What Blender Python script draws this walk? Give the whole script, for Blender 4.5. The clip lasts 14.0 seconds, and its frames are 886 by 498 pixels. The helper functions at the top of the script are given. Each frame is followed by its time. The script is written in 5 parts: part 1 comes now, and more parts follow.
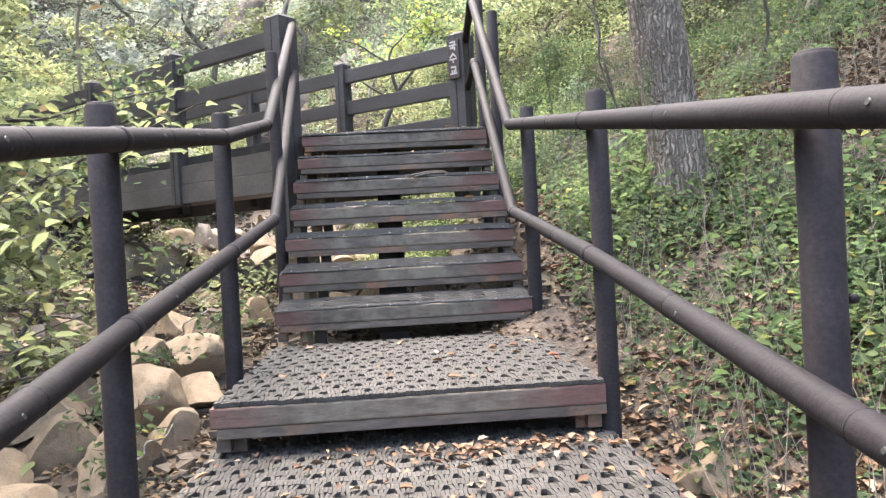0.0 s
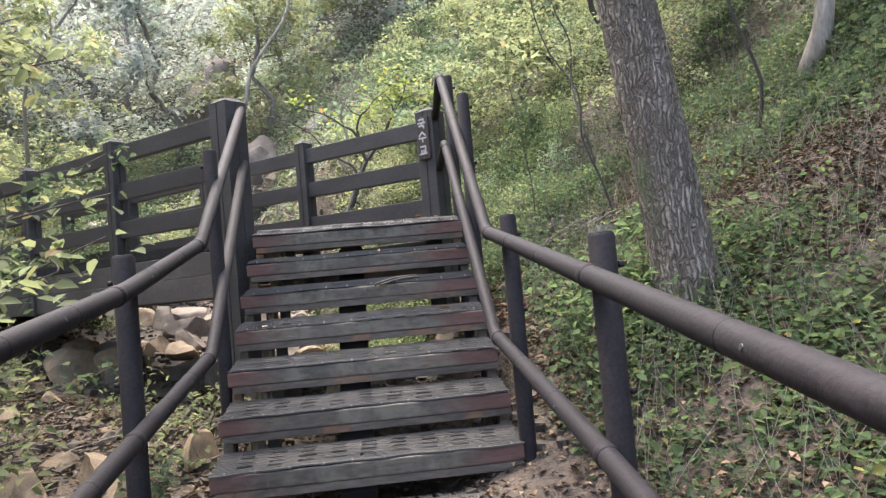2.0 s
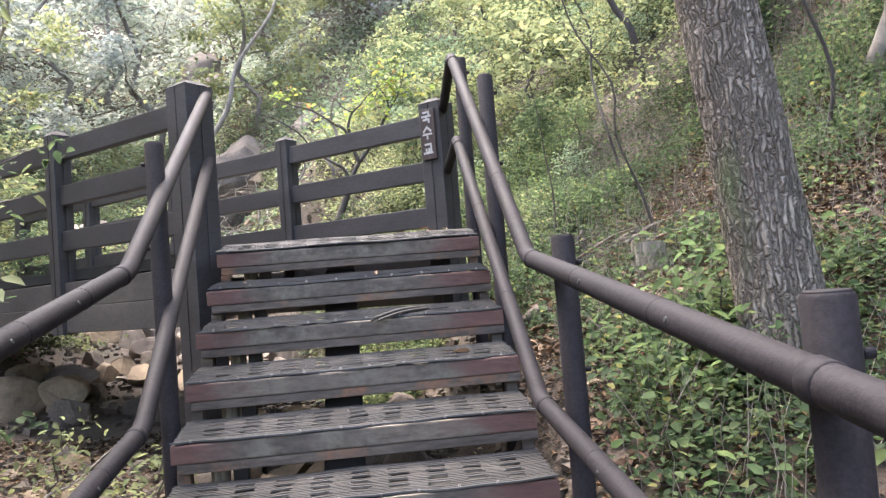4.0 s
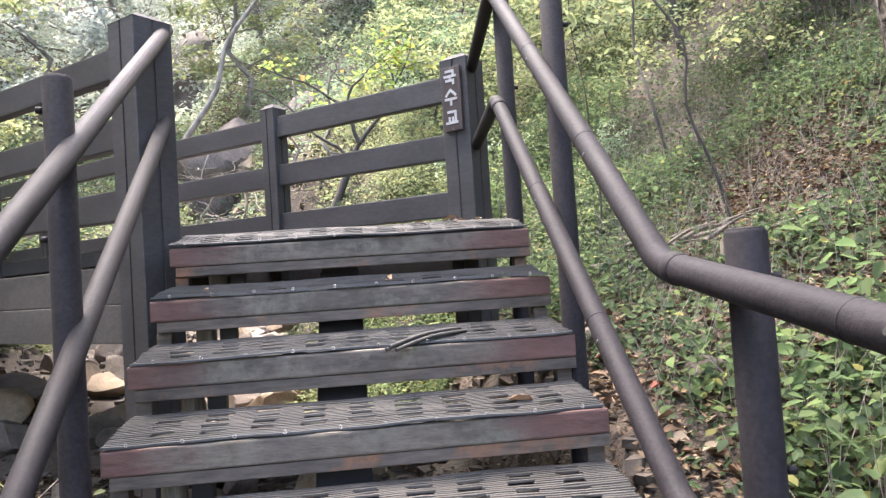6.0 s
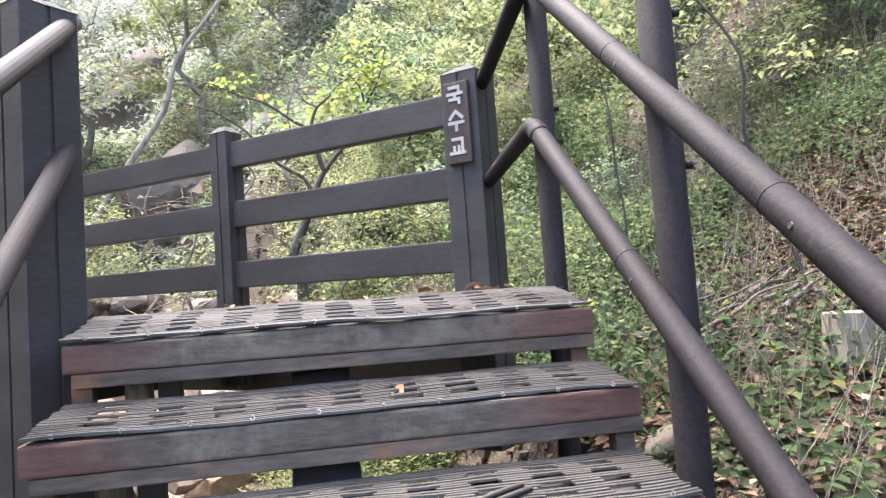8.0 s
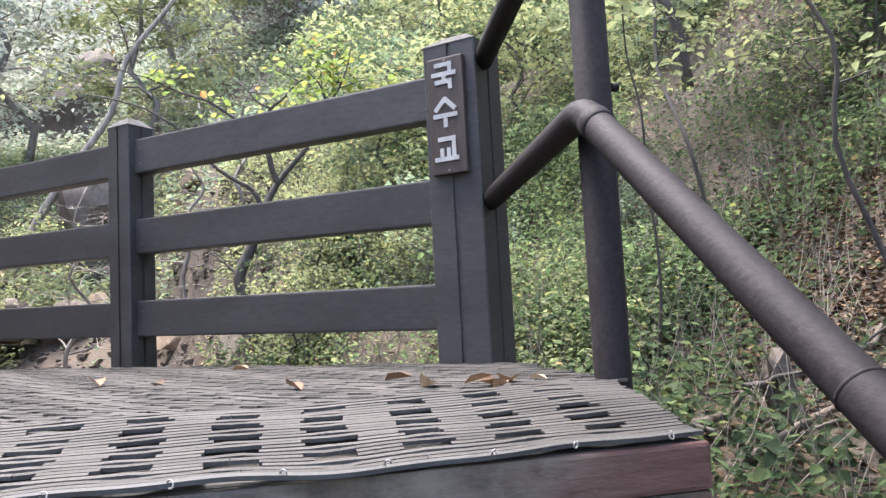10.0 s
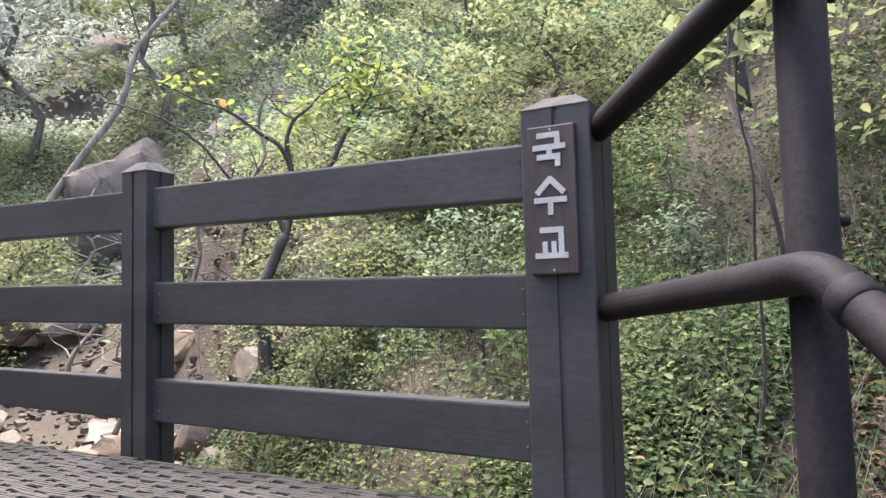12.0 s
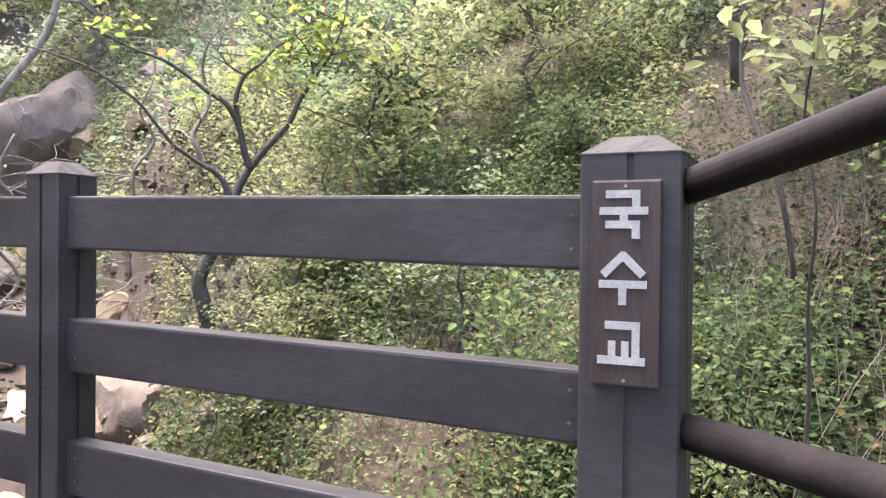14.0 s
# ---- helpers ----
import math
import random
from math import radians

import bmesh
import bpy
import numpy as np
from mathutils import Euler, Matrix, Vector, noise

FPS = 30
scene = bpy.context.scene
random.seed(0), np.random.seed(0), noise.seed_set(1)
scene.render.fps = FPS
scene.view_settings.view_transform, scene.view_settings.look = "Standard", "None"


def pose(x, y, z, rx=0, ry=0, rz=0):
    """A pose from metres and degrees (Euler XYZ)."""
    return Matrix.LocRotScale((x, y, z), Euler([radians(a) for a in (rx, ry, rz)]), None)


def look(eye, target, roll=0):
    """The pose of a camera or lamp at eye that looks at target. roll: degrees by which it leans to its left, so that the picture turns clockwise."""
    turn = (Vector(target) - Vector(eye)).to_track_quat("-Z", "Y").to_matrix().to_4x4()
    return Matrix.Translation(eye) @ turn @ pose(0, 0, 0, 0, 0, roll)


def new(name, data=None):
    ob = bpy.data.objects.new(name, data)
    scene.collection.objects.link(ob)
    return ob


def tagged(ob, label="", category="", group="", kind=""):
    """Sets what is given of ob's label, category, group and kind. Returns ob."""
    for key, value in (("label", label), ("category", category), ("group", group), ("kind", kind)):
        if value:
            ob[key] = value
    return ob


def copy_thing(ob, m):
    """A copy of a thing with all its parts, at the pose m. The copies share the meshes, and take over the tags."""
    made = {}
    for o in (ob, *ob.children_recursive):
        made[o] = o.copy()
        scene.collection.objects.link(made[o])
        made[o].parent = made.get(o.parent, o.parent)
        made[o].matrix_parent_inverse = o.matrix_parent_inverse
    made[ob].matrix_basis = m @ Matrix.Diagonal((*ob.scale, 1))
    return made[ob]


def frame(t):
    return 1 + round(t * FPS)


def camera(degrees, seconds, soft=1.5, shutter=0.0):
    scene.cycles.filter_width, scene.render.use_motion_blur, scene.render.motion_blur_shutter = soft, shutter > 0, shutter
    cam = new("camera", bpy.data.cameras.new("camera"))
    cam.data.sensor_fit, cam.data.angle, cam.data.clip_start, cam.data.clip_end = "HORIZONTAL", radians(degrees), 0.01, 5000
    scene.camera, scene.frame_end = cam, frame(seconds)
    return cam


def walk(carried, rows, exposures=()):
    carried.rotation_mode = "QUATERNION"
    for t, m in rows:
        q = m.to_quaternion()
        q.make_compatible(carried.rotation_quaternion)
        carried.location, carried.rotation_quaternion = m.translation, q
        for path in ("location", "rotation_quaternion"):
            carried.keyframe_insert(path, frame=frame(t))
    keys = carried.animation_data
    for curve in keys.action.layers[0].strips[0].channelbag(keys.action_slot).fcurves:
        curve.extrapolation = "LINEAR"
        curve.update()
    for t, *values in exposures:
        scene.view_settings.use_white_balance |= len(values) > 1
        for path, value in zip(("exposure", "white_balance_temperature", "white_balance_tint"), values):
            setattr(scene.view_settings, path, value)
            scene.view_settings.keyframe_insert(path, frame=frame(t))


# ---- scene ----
cam = camera(62.2, 14.0, soft=1.35)
PATH = [
    (0, (-0.007, 1.464, 0.543), (0.118, 3.46, 0.509), -3.0),
    (0.5, (-0.105, 1.602, 0.666), (0.033, 3.597, 0.647), -4.1),
    (1, (-0.007, 1.722, 0.752), (0.133, 3.716, 0.806), -4.3),
    (1.5, (0.124, 1.922, 0.913), (0.282, 3.915, 0.977), -4.2),
    (2, (0.108, 2.1, 0.933), (0.297, 4.089, 1.023), -5.0),
    (2.5, (0.052, 2.336, 0.955), (0.243, 4.321, 1.098), -6.4),
    (5, (0.101, 3.584, 1.144), (0.336, 5.568, 1.219), -3.5),
    (5.5, (0.052, 3.854, 1.154), (0.295, 5.838, 1.231), -3.7),
    (6, (0.03, 4.122, 1.157), (0.263, 6.106, 1.235), -3.7),
    (6.5, (0.011, 4.43, 1.268), (0.246, 6.415, 1.34), -3.2),
    (7, (-0.023, 4.576, 1.319), (0.241, 6.557, 1.411), -3.2),
    (7.5, (-0.066, 4.768, 1.36), (0.246, 6.74, 1.476), -3.8),
    (10, (0.085, 5.956, 1.543), (0.531, 7.899, 1.713), -3.0),
    (10.5, (0.087, 6.08, 1.674), (0.536, 8.02, 1.861), -3.2),
    (11, (0.09, 6.216, 1.699), (0.491, 8.166, 1.892), -3.1),
    (11.5, (-0.015, 6.302, 1.836), (0.413, 8.25, 1.99), -2.6),
    (12, (-0.028, 6.405, 1.889), (0.405, 8.353, 2.024), -1.4),
    (12.5, (0.015, 6.57, 1.914), (0.445, 8.519, 2.038), -0.4),
    (13, (0.06, 6.692, 2.014), (0.501, 8.641, 2.113), 0.1),
    (13.5, (-0.001, 6.812, 2.055), (0.501, 8.747, 2.112), 0.3),
    (14, (-0.064, 6.9, 2.179), (0.516, 8.814, 2.157), 0.6),
]
EXPOSURES = [(0, 3.49, 7000, 11), (1, 3.38, 6950, 11), (1.5, 2.98, 6950, 11), (2.5, 2.88, 6850, 12), (5, 3.4, 6850, 14), (7.5, 3.44, 6750, 14), (10, 3.1, 6500, 13), (11, 3.09, 6450, 14), (12, 2.94, 6600, 14), (12.5, 3.05, 6650, 15), (14, 3.21, 6900, 18)]
walk(cam, [(t, look(eye, target, roll)) for t, eye, target, roll in PATH], EXPOSURES)

# ---- world and light: a bright overcast sky over a wooded ravine ----
world = bpy.data.worlds.new("overcast")
scene.world = world
world.use_nodes = True
wn = world.node_tree.nodes
sky = wn.new("ShaderNodeTexSky")
sky.sky_type = "NISHITA"
sky.sun_disc = False
sky.sun_elevation, sky.sun_rotation = radians(74), radians(-40)
sky.air_density, sky.dust_density, sky.ozone_density = 1.0, 3.0, 1.0
wn["Background"].inputs["Strength"].default_value = 0.15
world.node_tree.links.new(sky.outputs["Color"], wn["Background"].inputs["Color"])
sun_data = bpy.data.lights.new("sun", "SUN")
sun_data.energy, sun_data.angle, sun_data.color = 1.5, radians(35), (1.0, 0.97, 0.92)
sun = new("sun", sun_data)
sun_way = Vector((math.sin(radians(-40)) * math.cos(radians(74)), math.cos(radians(-40)) * math.cos(radians(74)), math.sin(radians(74))))
sun.matrix_world = look(sun_way * 30, (0, 0, 0))

# ---- materials ----
rng = np.random.default_rng(7)


def shader(name):
    m = bpy.data.materials.new(name)
    m.use_nodes = True
    nt = m.node_tree
    return m, nt, nt.nodes["Principled BSDF"]


def ramp(nt, fac, stops):
    r = nt.nodes.new("ShaderNodeValToRGB")
    while len(r.color_ramp.elements) < len(stops):
        r.color_ramp.elements.new(0.5)
    for e, (p, c) in zip(r.color_ramp.elements, stops):
        e.position, e.color = p, (*c, 1)
    nt.links.new(fac, r.inputs["Fac"])
    return r.outputs["Color"]


def noise_node(nt, scale, detail=6, stretch=(1, 1, 1), rough=0.6):
    tc = nt.nodes.new("ShaderNodeTexCoord")
    mp = nt.nodes.new("ShaderNodeMapping")
    mp.inputs["Scale"].default_value = stretch
    nz = nt.nodes.new("ShaderNodeTexNoise")
    nz.inputs["Scale"].default_value, nz.inputs["Detail"].default_value, nz.inputs["Roughness"].default_value = scale, detail, rough
    nt.links.new(tc.outputs["Object"], mp.inputs["Vector"])
    nt.links.new(mp.outputs["Vector"], nz.inputs["Vector"])
    return nz.outputs["Fac"]


def mix(nt, fac, a, b, mode="MIX"):
    n = nt.nodes.new("ShaderNodeMix")
    n.data_type, n.blend_type = "RGBA", mode
    for sock, v in ((n.inputs[0], fac), (n.inputs[6], a), (n.inputs[7], b)):
        if isinstance(v, bpy.types.NodeSocket):
            nt.links.new(v, sock)
        else:
            sock.default_value = v if isinstance(v, float) else (*v, 1)
    return n.outputs[2]


def surface(name, dark, light, stain, scale=6.0, grain=70.0, stretch=(1, 1, 1), rough=(0.5, 0.8), bump=0.3, depth=0.004, stain_at=(0.55, 0.7), object_random=0.0, island_random=0.0, specular=0.5, strength=0.35, spot=None):
    """Two-scale variation: broad tone, fine grain, and stains with a shape of their own."""
    m, nt, bsdf = shader(name)
    broad = noise_node(nt, scale, 5, stretch)
    fine = noise_node(nt, grain, 4, stretch)
    spots = noise_node(nt, spot or scale * 0.45, 8, (1, 1, 1), 0.7)
    col = ramp(nt, broad, ((0.3, dark), (0.7, light)))
    col = mix(nt, strength, col, ramp(nt, fine, ((0.3, (0.2, 0.2, 0.2)), (0.7, (0.8, 0.8, 0.8)))), "OVERLAY")
    mask = ramp(nt, spots, ((stain_at[0], (0, 0, 0)), (stain_at[1], (1, 1, 1))))
    col = mix(nt, mask, col, stain)
    for amount, node, out in ((object_random, "ShaderNodeObjectInfo", "Random"), (island_random, "ShaderNodeNewGeometry", "Random Per Island")):
        if amount:
            info = nt.nodes.new(node)
            tone = ramp(nt, info.outputs[out], ((0.0, (1 - amount,) * 3), (1.0, (1.0, 1.0, 1.0))))
            col = mix(nt, 1.0, col, tone, "MULTIPLY")
    nt.links.new(col, bsdf.inputs["Base Color"])
    r = nt.nodes.new("ShaderNodeMapRange")
    r.inputs["To Min"].default_value, r.inputs["To Max"].default_value = rough
    nt.links.new(broad, r.inputs["Value"])
    nt.links.new(r.outputs["Result"], bsdf.inputs["Roughness"])
    bsdf.inputs["Specular IOR Level"].default_value = specular
    bp = nt.nodes.new("ShaderNodeBump")
    bp.inputs["Strength"].default_value, bp.inputs["Distance"].default_value = bump, depth
    nt.links.new(fine, bp.inputs["Height"])
    nt.links.new(bp.outputs["Normal"], bsdf.inputs["Normal"])
    return m


def leaf_material(name, stops, gloss=0.62, thin=0.64):
    m, nt, bsdf = shader(name)
    info = nt.nodes.new("ShaderNodeNewGeometry")
    col = ramp(nt, info.outputs["Random Per Island"], stops)
    col = mix(nt, 0.3, col, ramp(nt, noise_node(nt, 1.3, 3), ((0.35, (0.3, 0.32, 0.3)), (0.65, (0.7, 0.7, 0.62)))), "OVERLAY")
    patch = ramp(nt, noise_node(nt, 4.0, 4, (1, 1, 1), 0.7), ((0.32, (0.74, 0.82, 0.8)), (0.48, (0.92, 0.94, 0.88)), (0.66, (1.0, 0.96, 0.8))))
    col = mix(nt, 1.0, col, patch, "MULTIPLY")
    nt.links.new(col, bsdf.inputs["Base Color"])
    bsdf.inputs["Roughness"].default_value = gloss
    bsdf.inputs["Specular IOR Level"].default_value = 0.16
    tr = nt.nodes.new("ShaderNodeBsdfTranslucent")
    nt.links.new(col, tr.inputs["Color"])
    mx = nt.nodes.new("ShaderNodeMixShader")
    mx.inputs["Fac"].default_value = thin
    nt.links.new(bsdf.outputs["BSDF"], mx.inputs[1])
    nt.links.new(tr.outputs["BSDF"], mx.inputs[2])
    nt.links.new(mx.outputs["Shader"], nt.nodes["Material Output"].inputs["Surface"])
    return m


M_FENCE = surface("charcoal_painted_timber", (0.027, 0.0245, 0.0245), (0.049, 0.0445, 0.0445), (0.083, 0.076, 0.074), 3.0, 38, (0.3, 0.9, 2.2), (0.45, 0.68), 0.3, 0.002, (0.62, 0.78), 0.25, strength=0.38)
M_BEAM = surface("faded_brown_timber", (0.045, 0.038, 0.035), (0.085, 0.073, 0.066), (0.12, 0.1, 0.088), 3.0, 38, (0.9, 0.9, 2.2), (0.5, 0.75), 0.3, 0.002, (0.58, 0.74), 0.2, strength=0.4)
M_CAP = surface("weathered_post_top", (0.034, 0.032, 0.031), (0.075, 0.071, 0.069), (0.026, 0.024, 0.023), 9, 70, (1, 5, 1), (0.75, 0.95), 0.7, 0.003, (0.58, 0.7), specular=0.2)
M_PIPE = surface("brown_painted_steel", (0.0105, 0.0086, 0.0098), (0.0205, 0.0168, 0.0188), (0.046, 0.039, 0.041), 11, 90, (1, 1, 1), (0.58, 0.8), 0.55, 0.002, (0.66, 0.74), 0.1, specular=0.2, strength=0.6, spot=26)
M_TREAD = surface("worn_stained_timber", (0.062, 0.049, 0.038), (0.142, 0.112, 0.084), (0.155, 0.133, 0.1), 3.2, 34, (0.5, 1.6, 1.6), (0.6, 0.85), 0.8, 0.005, (0.48, 0.62), 0.25, strength=0.6, spot=6.5)


def paint_left(m, paint, inner, outer):
    """Old red paint that feet have worn off between the two ends of a board."""
    nt = m.node_tree
    link = m.node_tree.nodes["Principled BSDF"].inputs["Base Color"].links[0]
    col = link.from_socket
    tc, sep = nt.nodes.new("ShaderNodeTexCoord"), nt.nodes.new("ShaderNodeSeparateXYZ")
    nt.links.new(tc.outputs["Object"], sep.inputs["Vector"])
    off, far_off, add = (nt.nodes.new("ShaderNodeMath") for _ in range(3))
    off.operation, far_off.operation, add.operation = "SUBTRACT", "ABSOLUTE", "MULTIPLY_ADD"
    off.inputs[1].default_value = -0.03
    nt.links.new(sep.outputs["X"], off.inputs[0])
    nt.links.new(off.outputs[0], far_off.inputs[0])
    nt.links.new(noise_node(nt, 5, 6, (1, 3, 3), 0.7), add.inputs[0])
    add.inputs[1].default_value = 0.5
    nt.links.new(far_off.outputs[0], add.inputs[2])
    mask = ramp(nt, add.outputs[0], ((inner, (0, 0, 0)), (outer, (0.85, 0.85, 0.85))))
    fine = ramp(nt, noise_node(nt, 40, 4, (0.4, 1.5, 1.5)), ((0.3, tuple(0.6 * v for v in paint)), (0.7, paint)))
    nt.links.new(mix(nt, mask, col, fine), nt.nodes["Principled BSDF"].inputs["Base Color"])


paint_left(M_TREAD, (0.125, 0.054, 0.043), 0.64, 0.82)
M_EDGE = surface("black_rubber_edge", (0.016, 0.016, 0.016), (0.035, 0.034, 0.033), (0.07, 0.066, 0.062), 9, 120, (1, 1, 1), (0.45, 0.7), 0.4, 0.002, (0.6, 0.75))
# damp timber, blackened further to paint the shade inside the mats' open slots
M_DAMP_SHADE = surface("damp_timber_slot_shade", (0.012, 0.011, 0.01), (0.03, 0.027, 0.023), (0.05, 0.042, 0.034), 8, 60, (1, 1, 1), (0.7, 0.95), 0.4, 0.003)
M_UNDER = surface("damp_rough_timber", (0.05, 0.038, 0.03), (0.115, 0.09, 0.069), (0.21, 0.098, 0.05), 6, 30, (0.4, 2, 2), (0.6, 0.9), 0.7, 0.005, (0.55, 0.68), 0.2, strength=0.7, spot=3.6)
M_MAT = surface("worn_rubber_strips", (0.044, 0.0405, 0.037), (0.078, 0.072, 0.066), (0.034, 0.0315, 0.029), 5, 160, (1, 1, 1), (0.6, 0.85), 0.4, 0.002, (0.58, 0.7), 0, 0.35, specular=0.22)
M_LINK = surface("dirty_rubber_links", (0.034, 0.031, 0.028), (0.066, 0.06, 0.054), (0.085, 0.07, 0.056), 5, 160, (1, 1, 1), (0.65, 0.9), 0.4, 0.002, (0.6, 0.75), 0, 0.3, specular=0.3)
M_WIRE = surface("dull_wire", (0.16, 0.152, 0.145), (0.26, 0.25, 0.24), (0.16, 0.13, 0.11), 30, 200, (1, 1, 1), (0.4, 0.6), 0.1, 0.001)
M_SCREW = surface("dull_screw_head", (0.06, 0.056, 0.053), (0.11, 0.104, 0.1), (0.07, 0.06, 0.055), 30, 200, (1, 1, 1), (0.4, 0.6), 0.1, 0.001)
M_SIGN = surface("dark_brown_sign_board", (0.035, 0.023, 0.02), (0.06, 0.042, 0.036), (0.07, 0.05, 0.045), 6, 60, (3, 3, 0.3), (0.45, 0.65), 0.3, 0.002, (0.65, 0.8))
M_WHITE = surface("aged_white_letter", (0.32, 0.31, 0.295), (0.42, 0.41, 0.39), (0.24, 0.228, 0.212), 30, 200, (1, 1, 1), (0.5, 0.7), 0.2, 0.001, (0.65, 0.8))
M_ROCK = surface("tan_granite", (0.19, 0.134, 0.084), (0.325, 0.24, 0.158), (0.11, 0.088, 0.056), 3.5, 40, (1, 1, 1), (0.65, 0.9), 0.7, 0.012, (0.55, 0.7), 0.35)
M_ROCK_GREY = surface("grey_pink_granite", (0.1, 0.077, 0.062), (0.19, 0.15, 0.12), (0.06, 0.051, 0.04), 2.5, 30, (1, 1, 1), (0.65, 0.9), 0.7, 0.015, (0.54, 0.68), 0.35)
M_BARK = surface("grey_oak_bark", (0.1, 0.085, 0.07), (0.3, 0.265, 0.225), (0.16, 0.175, 0.11), 9, 60, (1, 1, 0.22), (0.75, 0.95), 0.8, 0.012, (0.62, 0.75))



def bark_material():
    """Furrowed bark: pale plates parted by dark cracks, with moss in streaks."""
    m, nt, bsdf = shader("furrowed_oak_bark")
    tc, mp = nt.nodes.new("ShaderNodeTexCoord"), nt.nodes.new("ShaderNodeMapping")
    mp.inputs["Scale"].default_value = (1, 1, 0.13)
    warp = nt.nodes.new("ShaderNodeTexNoise")
    warp.inputs["Scale"].default_value, warp.inputs["Detail"].default_value = 14, 5
    vm = nt.nodes.new("ShaderNodeVectorMath")
    vm.operation = "MULTIPLY_ADD"
    vm.inputs[1].default_value = (0.05, 0.05, 0.05)
    nt.links.new(tc.outputs["Object"], mp.inputs["Vector"])
    nt.links.new(tc.outputs["Object"], warp.inputs["Vector"])
    nt.links.new(warp.outputs["Color"], vm.inputs[0])
    nt.links.new(mp.outputs["Vector"], vm.inputs[2])
    cell = nt.nodes.new("ShaderNodeTexVoronoi")
    cell.feature = "DISTANCE_TO_EDGE"
    cell.inputs["Scale"].default_value = 46
    nt.links.new(vm.outputs["Vector"], cell.inputs["Vector"])
    fine = noise_node(nt, 90, 6, (1, 1, 0.35))
    broad = noise_node(nt, 6, 6, (1, 1, 0.5))
    plate = ramp(nt, broad, ((0.3, (0.17, 0.138, 0.108)), (0.7, (0.33, 0.278, 0.224))))
    plate = mix(nt, 0.5, plate, ramp(nt, fine, ((0.3, (0.2, 0.2, 0.2)), (0.7, (0.8, 0.8, 0.8)))), "OVERLAY")
    col = mix(nt, ramp(nt, cell.outputs["Distance"], ((0.0, (0.75, 0.75, 0.75)), (0.22, (0, 0, 0)))), plate, (0.07, 0.054, 0.042))
    moss = ramp(nt, noise_node(nt, 2.2, 6, (1, 1, 0.4)), ((0.6, (0, 0, 0)), (0.72, (1, 1, 1))))
    col = mix(nt, moss, col, (0.13, 0.15, 0.075))
    nt.links.new(col, bsdf.inputs["Base Color"])
    bsdf.inputs["Roughness"].default_value = 0.9
    sum_ = nt.nodes.new("ShaderNodeMath")
    sum_.operation = "MULTIPLY_ADD"
    sum_.inputs[1].default_value = 0.25
    edge = ramp(nt, cell.outputs["Distance"], ((0.0, (0, 0, 0)), (0.3, (1, 1, 1))))
    nt.links.new(fine, sum_.inputs[0])
    nt.links.new(edge, sum_.inputs[2])
    bp = nt.nodes.new("ShaderNodeBump")
    bp.inputs["Strength"].default_value, bp.inputs["Distance"].default_value = 1.0, 0.03
    nt.links.new(sum_.outputs[0], bp.inputs["Height"])
    nt.links.new(bp.outputs["Normal"], bsdf.inputs["Normal"])
    return m


M_OAK = bark_material()
M_TWIG = surface("dark_bark", (0.026, 0.021, 0.018), (0.07, 0.058, 0.048), (0.09, 0.085, 0.065), 12, 90, (1, 1, 0.3), (0.7, 0.9), 0.5, 0.004, (0.6, 0.75))
# dry twigs; as bark of the far woods this paleness also paints haze
M_PALE_TWIG = surface("dry_twigs_hazy_bark", (0.1, 0.083, 0.07), (0.2, 0.175, 0.15), (0.07, 0.058, 0.05), 12, 90, (1, 1, 0.3), (0.7, 0.9), 0.4, 0.004)
M_STUMP = surface("weathered_stump_wood", (0.13, 0.11, 0.085), (0.28, 0.25, 0.2), (0.14, 0.15, 0.09), 12, 50, (3, 3, 0.3), (0.75, 0.95), 0.8, 0.008, (0.6, 0.72))
M_WATER = surface("wet_stream_stone", (0.14, 0.115, 0.1), (0.3, 0.25, 0.22), (0.1, 0.09, 0.08), 4, 40, (1, 1, 1), (0.08, 0.3), 0.3, 0.008)
M_SOIL = surface("leaf_littered_soil", (0.036, 0.027, 0.02), (0.088, 0.063, 0.046), (0.056, 0.048, 0.03), 2.2, 26, (1, 1, 1), (0.8, 1.0), 1.0, 0.03, (0.5, 0.66))
GREEN_NEAR = leaf_material("undergrowth_leaves", ((0.0, (0.043, 0.068, 0.04)), (0.35, (0.064, 0.094, 0.054)), (0.75, (0.092, 0.126, 0.07)), (0.95, (0.125, 0.154, 0.082)), (0.985, (0.21, 0.2, 0.08)), (1.0, (0.18, 0.12, 0.08))))
# darker leaf copy: the shade on the bank is put into its colour
GREEN_SHADE = leaf_material("shade_darkened_brush_leaves", ((0.0, (0.032, 0.05, 0.03)), (0.5, (0.05, 0.074, 0.04)), (0.9, (0.078, 0.104, 0.052)), (0.97, (0.13, 0.145, 0.06)), (1.0, (0.15, 0.1, 0.065))))
GREEN_MID = leaf_material("fresh_ground_leaves", ((0.0, (0.08, 0.122, 0.06)), (0.5, (0.112, 0.162, 0.08)), (0.95, (0.15, 0.198, 0.095)), (1.0, (0.25, 0.23, 0.085))))
GREEN_LIGHT = leaf_material("bright_shrub_leaves", ((0.0, (0.16, 0.186, 0.11)), (0.4, (0.208, 0.234, 0.134)), (0.85, (0.254, 0.275, 0.152)), (0.97, (0.31, 0.305, 0.15)), (1.0, (0.3, 0.2, 0.13))))
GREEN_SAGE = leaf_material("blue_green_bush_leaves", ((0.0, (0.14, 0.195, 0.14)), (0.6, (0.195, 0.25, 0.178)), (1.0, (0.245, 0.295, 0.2))))
